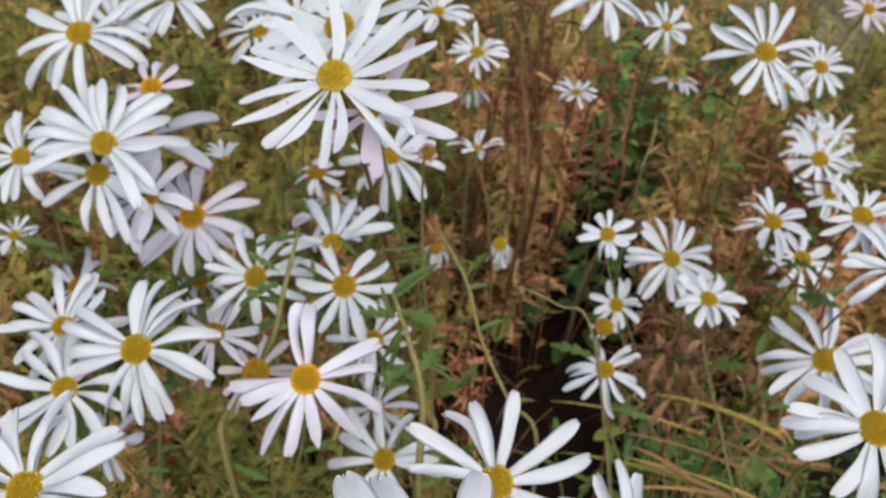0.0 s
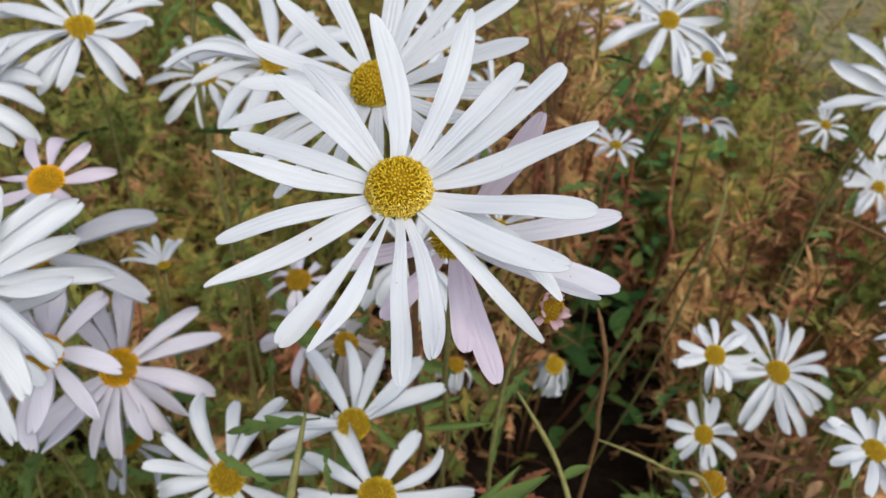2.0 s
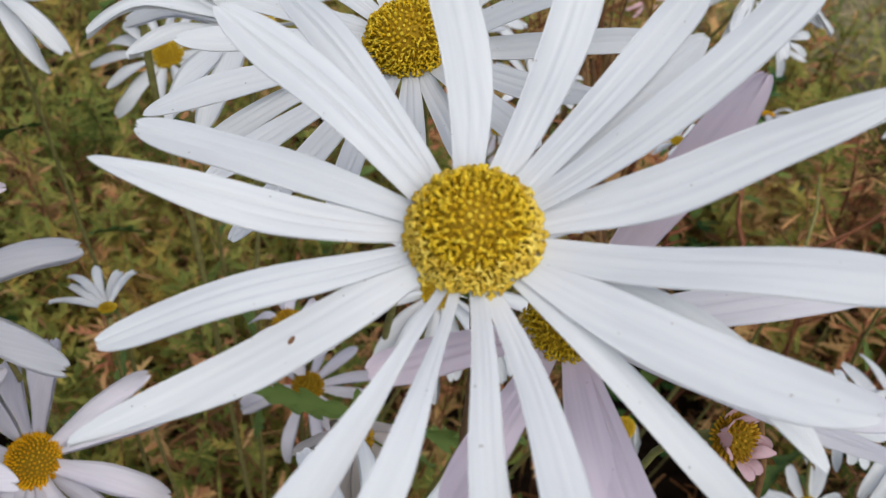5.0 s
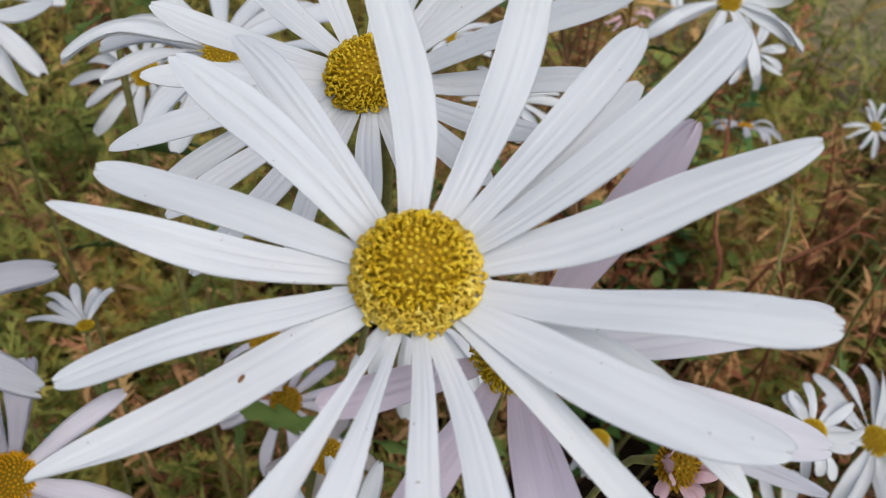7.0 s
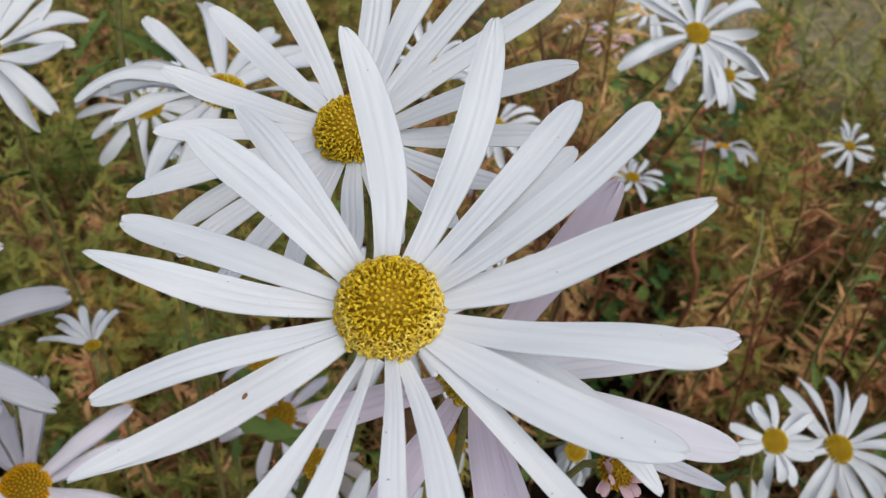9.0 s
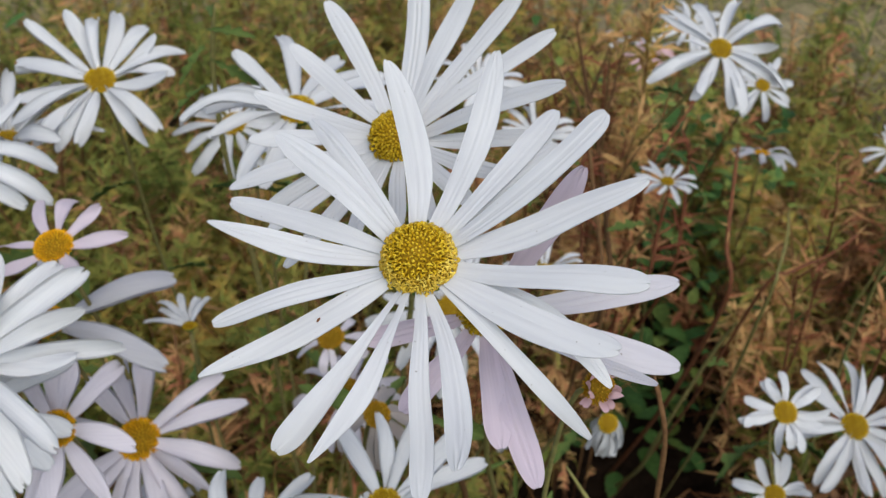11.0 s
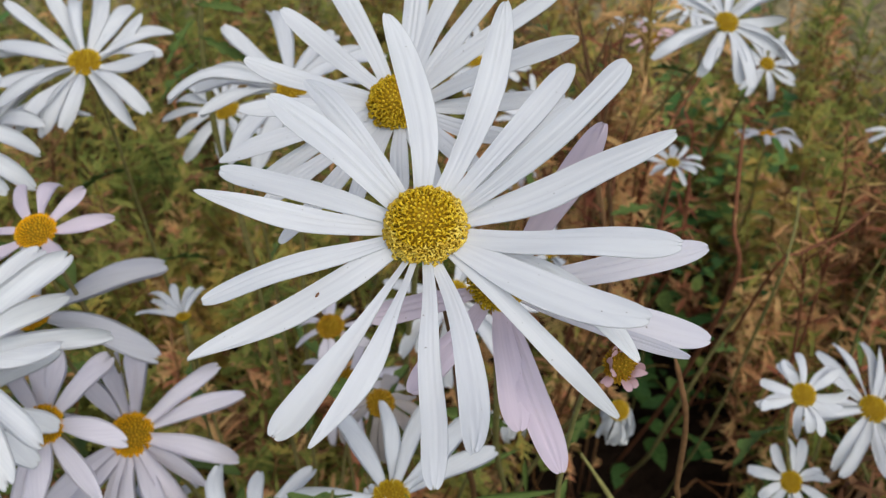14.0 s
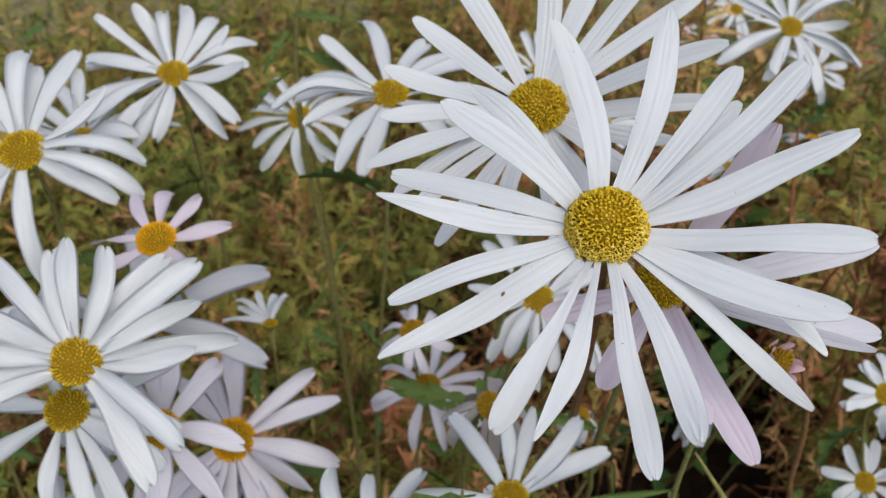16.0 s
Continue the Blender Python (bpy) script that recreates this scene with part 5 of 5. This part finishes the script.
piles["twigs"], piles["broad"] = Pile(), Pile()
for i in range(640):
    # plants stand in tufts of several shoots, with gaps between them
    cx, cy = rnd.uniform(-1.0, 1.05), rnd.uniform(-0.15, 1.75)
    wide = 0.38 + 0.45 * max(0, cy)
    outer = abs(cx) > wide
    if outer and (rnd.random() < 0.35 or (cx / 1.05) ** 2 + ((cy - 0.75) / 1.0) ** 2 > 1):
        continue
    if rnd.random() < 1.3 * hole(cx, cy) or (cx - 0.35) + (cy - 1.1) > 0.45:
        continue
    if cx > 0.12 and cy < 0.55 and rnd.random() < 0.88:
        continue
    clump = noise.noise((cx * 6, cy * 6, 7))
    rusty = math.exp(-(((cx - 0.08) / 0.13) ** 2 + ((cy - 0.74) / 0.17) ** 2))
    right = 1 / (1 + math.exp(-(cx - 0.16) / 0.05)) / (1 + math.exp((cy - 0.92) / 0.06))
    tall = 0.31 + 0.10 * clump + rnd.uniform(-0.06, 0.06) - 0.16 * max(0, cy - 0.75) + 0.17 * rusty + 0.06 * right * (0.5 < cy < 0.74)
    tall -= 0.10 * math.exp(-(((cx - 0.25) / 0.07) ** 2 + ((cy - 0.87) / 0.10) ** 2)) + (0.12 * rusty if cy < 0.68 else 0)
    if cx > 0.12 and cy < 0.5:
        tall *= 0.6
    mixing = (0.70 + (0.30 if cx < 0.02 else 0) - 0.22 * right - 0.85 * rusty + 0.5 * clump, (0.14 if cx < 0.02 else 0.28) + 0.25 * right + 1.0 * rusty, 0.10)
    brink = math.exp(-(((cx - 0.025) / 0.055) ** 2 + ((cy - 0.51) / 0.10) ** 2))
    golden = math.exp(-(((cx + 0.128) / 0.045) ** 2 + ((cy - 0.67) / 0.10) ** 2))
    mixing = (mixing[0] - 0.6 * brink - 0.8 * golden, mixing[1] + 0.3 * brink + 0.6 * golden, mixing[2] + 0.5 * brink)
    near = -0.28 < cx < 0.32 and 0.22 < cy < 0.80
    plant = rest = None
    if near:
        plant = new("leafy_plant")
        plant.empty_display_size = 0.01
        plant.location = (0, 0, 0)
        rest = {kind: Pile() for kind in KINDS}
    seen = []
    for k in range(rnd.randint(3, 6)):
        grown = shoot(cx + rnd.gauss(0, 0.012), cy + rnd.gauss(0, 0.012), max(0.06, tall * rnd.uniform(0.7, 1.08)), mixing, 0.045, plant, rest, 0.28 if outer else 1.0 + 0.9 * rusty + 0.3 * right)
        if grown:
            seen.append(grown)
    if near and not seen:
        bpy.data.objects.remove(plant)
    elif near:
        plant_foliage(plant, rest)
        tagged(plant, PLANT_WORDS[max(KINDS, key=seen.count)], "plant", "plants under the daisies")

for i in range(1000):
    y = rnd.uniform(0.25, 1.3)
    x = rnd.gauss(0.10, 0.22) * (0.7 + 0.5 * y)
    if rnd.random() < 1.2 * hole(x, y) or (x > 0.11 and y < 0.60 and rnd.random() < 0.85):
        continue
    twig(x, y, max(0.02, rnd.uniform(0.04, 0.26) - 0.10 * max(0, y - 0.8)), rnd.uniform(0.04, 0.13))

for i in range(150):
    y = rnd.uniform(0.25, 1.5)
    x = rnd.gauss(0.20, 0.14) * (0.6 + 0.6 * y) if i % 3 else rnd.uniform(-0.6, 0.3)
    if x > 0.02 and y < 0.62 and rnd.random() < 0.6:
        continue
    if rnd.random() < hole(x, y) or (x - 0.35) + (y - 1.1) > 0.4:
        continue
    broad_leaf(x, y, rnd.uniform(0.04, 0.22), rnd.uniform(0.02, 0.048))

for i in range(420):
    x, y = rnd.gauss(0.262, 0.055), rnd.gauss(0.95, 0.10)
    broad_leaf(x, y, rnd.uniform(0.08, 0.30) - 0.25 * max(0, y - 0.95), rnd.uniform(0.010, 0.026))
for i in range(260):
    # and low in the deep places themselves
    x, y = (rnd.gauss(0.185, 0.03), rnd.gauss(0.80, 0.06)) if i % 4 == 0 else (rnd.gauss(0.25, 0.06), rnd.gauss(0.42, 0.07))
    broad_leaf(x, y, rnd.uniform(0.03, 0.16), rnd.uniform(0.015, 0.038))

piles["curled"] = Pile()
for i in range(130):
    p = Vector((rnd.gauss(0.176, 0.026), rnd.gauss(0.412, 0.022), rnd.gauss(0.378, 0.024)))
    a = rnd.uniform(0, 6.28)
    d = Vector((math.cos(a), math.sin(a), rnd.uniform(-0.3, 0.5))).normalized()
    up = Vector((0, 0, 1))
    side = d.cross(up).normalized()
    curl, ln, wd = rnd.uniform(1.5, 4.8), rnd.uniform(0.02, 0.05), rnd.uniform(0.003, 0.007)
    v, q, f = [], p.copy(), []
    for k in range(9):
        ang_k = -curl * k / 8
        q = q + (d * math.cos(ang_k) + up * math.sin(ang_k)) * (ln / 8)
        w = wd * math.sin(math.pi * (k + 0.6) / 9.4) * 0.5
        tw = side * math.cos(k * 0.25) + up * math.sin(k * 0.25) * 0.6
        v += [q - tw * w, q + tw * w]
    f = [(2 * k, 2 * k + 1, 2 * k + 3, 2 * k + 2) for k in range(8)]
    piles["curled"].add(v, f)
for i in range(5):
    x, y = rnd.gauss(0.172, 0.03), rnd.gauss(0.42, 0.03)
    piles["stalks"].add(*tube(bezier(Vector((x, y + 0.02, 0)), Vector((x, y, 0.15)), Vector((x, y, 0.25)), Vector((x + rnd.gauss(0, 0.02), y, rnd.uniform(0.34, 0.40))), 9), [0.0016] * 9, 5))

for i in range(9500):
    y = rnd.uniform(0.1, 3.0)
    x = rnd.uniform(-1, 1) * (0.5 + 0.55 * y)
    corner = x > 0.10 and y < 0.5
    if y < 1.0 and rnd.random() < 0.75:
        continue
    if rnd.random() < hole(x, y) or ((x - 0.35) + (y - 1.1) > 0.55 and rnd.random() < 0.15):
        continue
    a = rnd.uniform(0, 6.28)
    d = Vector((math.cos(a), math.sin(a), rnd.uniform(0.3, 1.6))).normalized()
    long = rnd.uniform(0.14, 0.34) if corner else rnd.uniform(0.08, 0.26)
    if hole(x + d.x * long * 0.7, y + d.y * long * 0.7) > 0.8:
        continue
    v, f = blade(Vector((x, y, ground_z(x, y) - 0.005)), d, long, rnd.uniform(0.002, 0.0065), rnd.uniform(0.2, 0.9))
    piles["grass"].add(v, f)

# low leaves between the plants
for i in range(15000):
    y = rnd.uniform(0.15, 1.45)
    x = rnd.uniform(-1, 1) * (0.34 + 0.42 * y)
    if rnd.random() < 1.6 * hole(x, y) or (x > 0.10 and y < 0.55) or (x - 0.35) + (y - 1.1) > 0.3:
        continue
    kind = "green" if rnd.random() < (0.25 if (-0.03 < x < 0.10 and 0.42 < y < 0.64) or (-0.17 < x < -0.09 and 0.57 < y < 0.77) else 0.85 if x < 0.03 else 0.55) else rnd.choice(("rust", "dry"))
    lobed = rnd.random() < 0.6
    v, f = rnd.choice(VARIANTS if lobed else STRIPS)
    size = rnd.uniform(0.014, 0.034)
    m = Matrix.Translation((x, y, ground_z(x, y) + rnd.uniform(0.03, 0.24) - 0.10 * max(0, y - 0.8))) @ Matrix.Rotation(rnd.uniform(0, 6.28), 4, "Z") @ Matrix.Rotation(rnd.uniform(-1.0, 0.3), 4, "Y") @ Matrix.Rotation(rnd.uniform(-0.5, 0.5), 4, "X") @ Matrix.Diagonal((size, size, size, 1))
    piles[kind].add(v, f, m)

# dark green leaves close to the soil at the near edge
for i in range(1400):
    x, y = rnd.uniform(0.09, 0.42), rnd.uniform(0.16, 0.60)
    size = rnd.uniform(0.012, 0.028)
    m = Matrix.Translation((x, y, ground_z(x, y) + rnd.uniform(0.02, 0.20))) @ Matrix.Rotation(rnd.uniform(0, 6.28), 4, "Z") @ Matrix.Rotation(rnd.uniform(-0.9, 0.2), 4, "Y") @ Matrix.Rotation(rnd.uniform(-0.5, 0.5), 4, "X") @ Matrix.Diagonal((size, size, size, 1))
    if hole(x, y) < 0.8:
        piles["broad"].add(*rnd.choice(VARIANTS), m)

# a coarse tuft of long arching blades at the near edge
tuft = new("grass_tuft")
tuft.empty_display_size = 0.01
for i in range(26):
    a = rnd.uniform(0, 6.28)
    d = Vector((abs(math.cos(a)) - 0.25, math.sin(a), rnd.uniform(0.5, 1.3))).normalized()
    foot = Vector((0.19 + rnd.gauss(0, 0.03), 0.33 + rnd.gauss(0, 0.025), 0.0))
    foot.z = ground_z(foot.x, foot.y) - 0.005
    v, f = blade(foot, d, rnd.uniform(0.30, 0.46), rnd.uniform(0.003, 0.008), rnd.uniform(0.25, 0.6))
    part("blade", mesh_from("blade", v, f, ONE_GRASS), tuft)
for i in range(22):
    # blades that lean across from the far side of the tuft
    foot = Vector((0.33 + rnd.gauss(0, 0.03), 0.37 + rnd.gauss(0, 0.03), 0.0))
    foot.z = ground_z(foot.x, foot.y) - 0.005
    d = Vector((rnd.uniform(-0.9, -0.3), rnd.uniform(-0.35, 0.25), 1.0)).normalized()
    v, f = blade(foot, d, rnd.uniform(0.36, 0.50), rnd.uniform(0.004, 0.009), rnd.uniform(0.15, 0.55))
    part("blade", mesh_from("blade", v, f, ONE_GRASS), tuft)
flat = [(Vector((0.175, 0.372, 0.350)), Vector((0.075, 0.378, 0.374)), 0.0026), (Vector((0.240, 0.365, 0.335)), Vector((0.140, 0.400, 0.385)), 0.0030)]
for i in range(12):
    p = Vector((rnd.gauss(0.225, 0.035), rnd.gauss(0.355, 0.025), rnd.gauss(0.325, 0.014)))
    flat.append((p, p + Vector((-rnd.uniform(0.04, 0.11), rnd.uniform(-0.01, 0.05), rnd.uniform(0.0, 0.05))), rnd.uniform(0.0018, 0.0050)))
for p, q, w in flat:
    # the longest lie over almost flat
    foot = Vector((p.x + 0.07, p.y - 0.02, ground_z(p.x + 0.07, p.y - 0.02) - 0.005))
    line = bezier(foot, foot.lerp(p, 0.8) + Vector((0.02, 0, 0.02)), p + (p - q) * 0.15 + Vector((0, 0, 0.012)), p, 7)[:-1] + bezier(p, p.lerp(q, 0.35) + Vector((0, 0, 0.008)), p.lerp(q, 0.7) + Vector((0, 0, 0.006)), q, 9)
    v, f = [], []
    for k, c in enumerate(line):
        half = w * 0.5 * min(1.0, 0.5 + 0.1 * k) * (1 - (k / (len(line) - 1)) ** 4) + 0.0002
        v += [c + Vector((0, -half, 0.3 * half)), c, c + Vector((0, half, 0.6 * half))]
    for k in range(len(line) - 1):
        a = 3 * k
        f += [(a, a + 3, a + 4, a + 1), (a + 1, a + 4, a + 5, a + 2)]
    part("blade", mesh_from("blade", [tuple(c) for c in v], f, ONE_GRASS if len(tuft.children) % 3 == 0 else ONE_DRY), tuft)
tagged(tuft, "tuft of long arching yellow-green grass blades", "grass")
for i in range(7000):
    # thinner grass all round the bed
    a, q = rnd.uniform(0, 6.28), 1.0 + 3.2 * rnd.random() ** 1.3
    x, y = q * math.cos(a), 0.75 + q * math.sin(a)
    if y > 0.6 and abs(x) < 0.5 + 0.55 * y and y < 3.0:
        continue
    b = rnd.uniform(0, 6.28)
    d = Vector((math.cos(b), math.sin(b), rnd.uniform(0.3, 1.6))).normalized()
    v, f = blade(Vector((x, y, ground_z(x, y) - 0.005)), d, rnd.uniform(0.08, 0.22), rnd.uniform(0.003, 0.008), rnd.uniform(0.2, 0.9))
    piles["grass"].add(v, f)

piles["green"].make("green_foliage", FOLIAGE_GREEN, "lobed green and yellowing leaves packed under the daisies", "foliage")
piles["rust"].make("rust_foliage", FOLIAGE_RUST, "rust-red and brown autumn leaves on thin shoots", "foliage")
piles["dry"].make("dry_foliage", FOLIAGE_DRY_SHADE, "dry curled brown leaves low on the stalks, toned dark for shade in the gaps", "foliage")
piles["stalks"].make("stalks", STEM_SHOOT, "thin reddish-brown stalks among the leaves", "stalks")
piles["twigs"].make("twigs", TWIG, "wiry bent rust-coloured twigs in the undergrowth", "twigs")
piles["broad"].make("broad_foliage", BROAD, "broad dark green leaves low in the bed", "foliage")
piles["grass"].make("grass", GRASS, "green and straw-coloured grass blades between the clumps", "grass")
piles["curled"].make("curled_leaves", CURLED, "tan shrivelled leaves curled on dead stalks", "leaves")
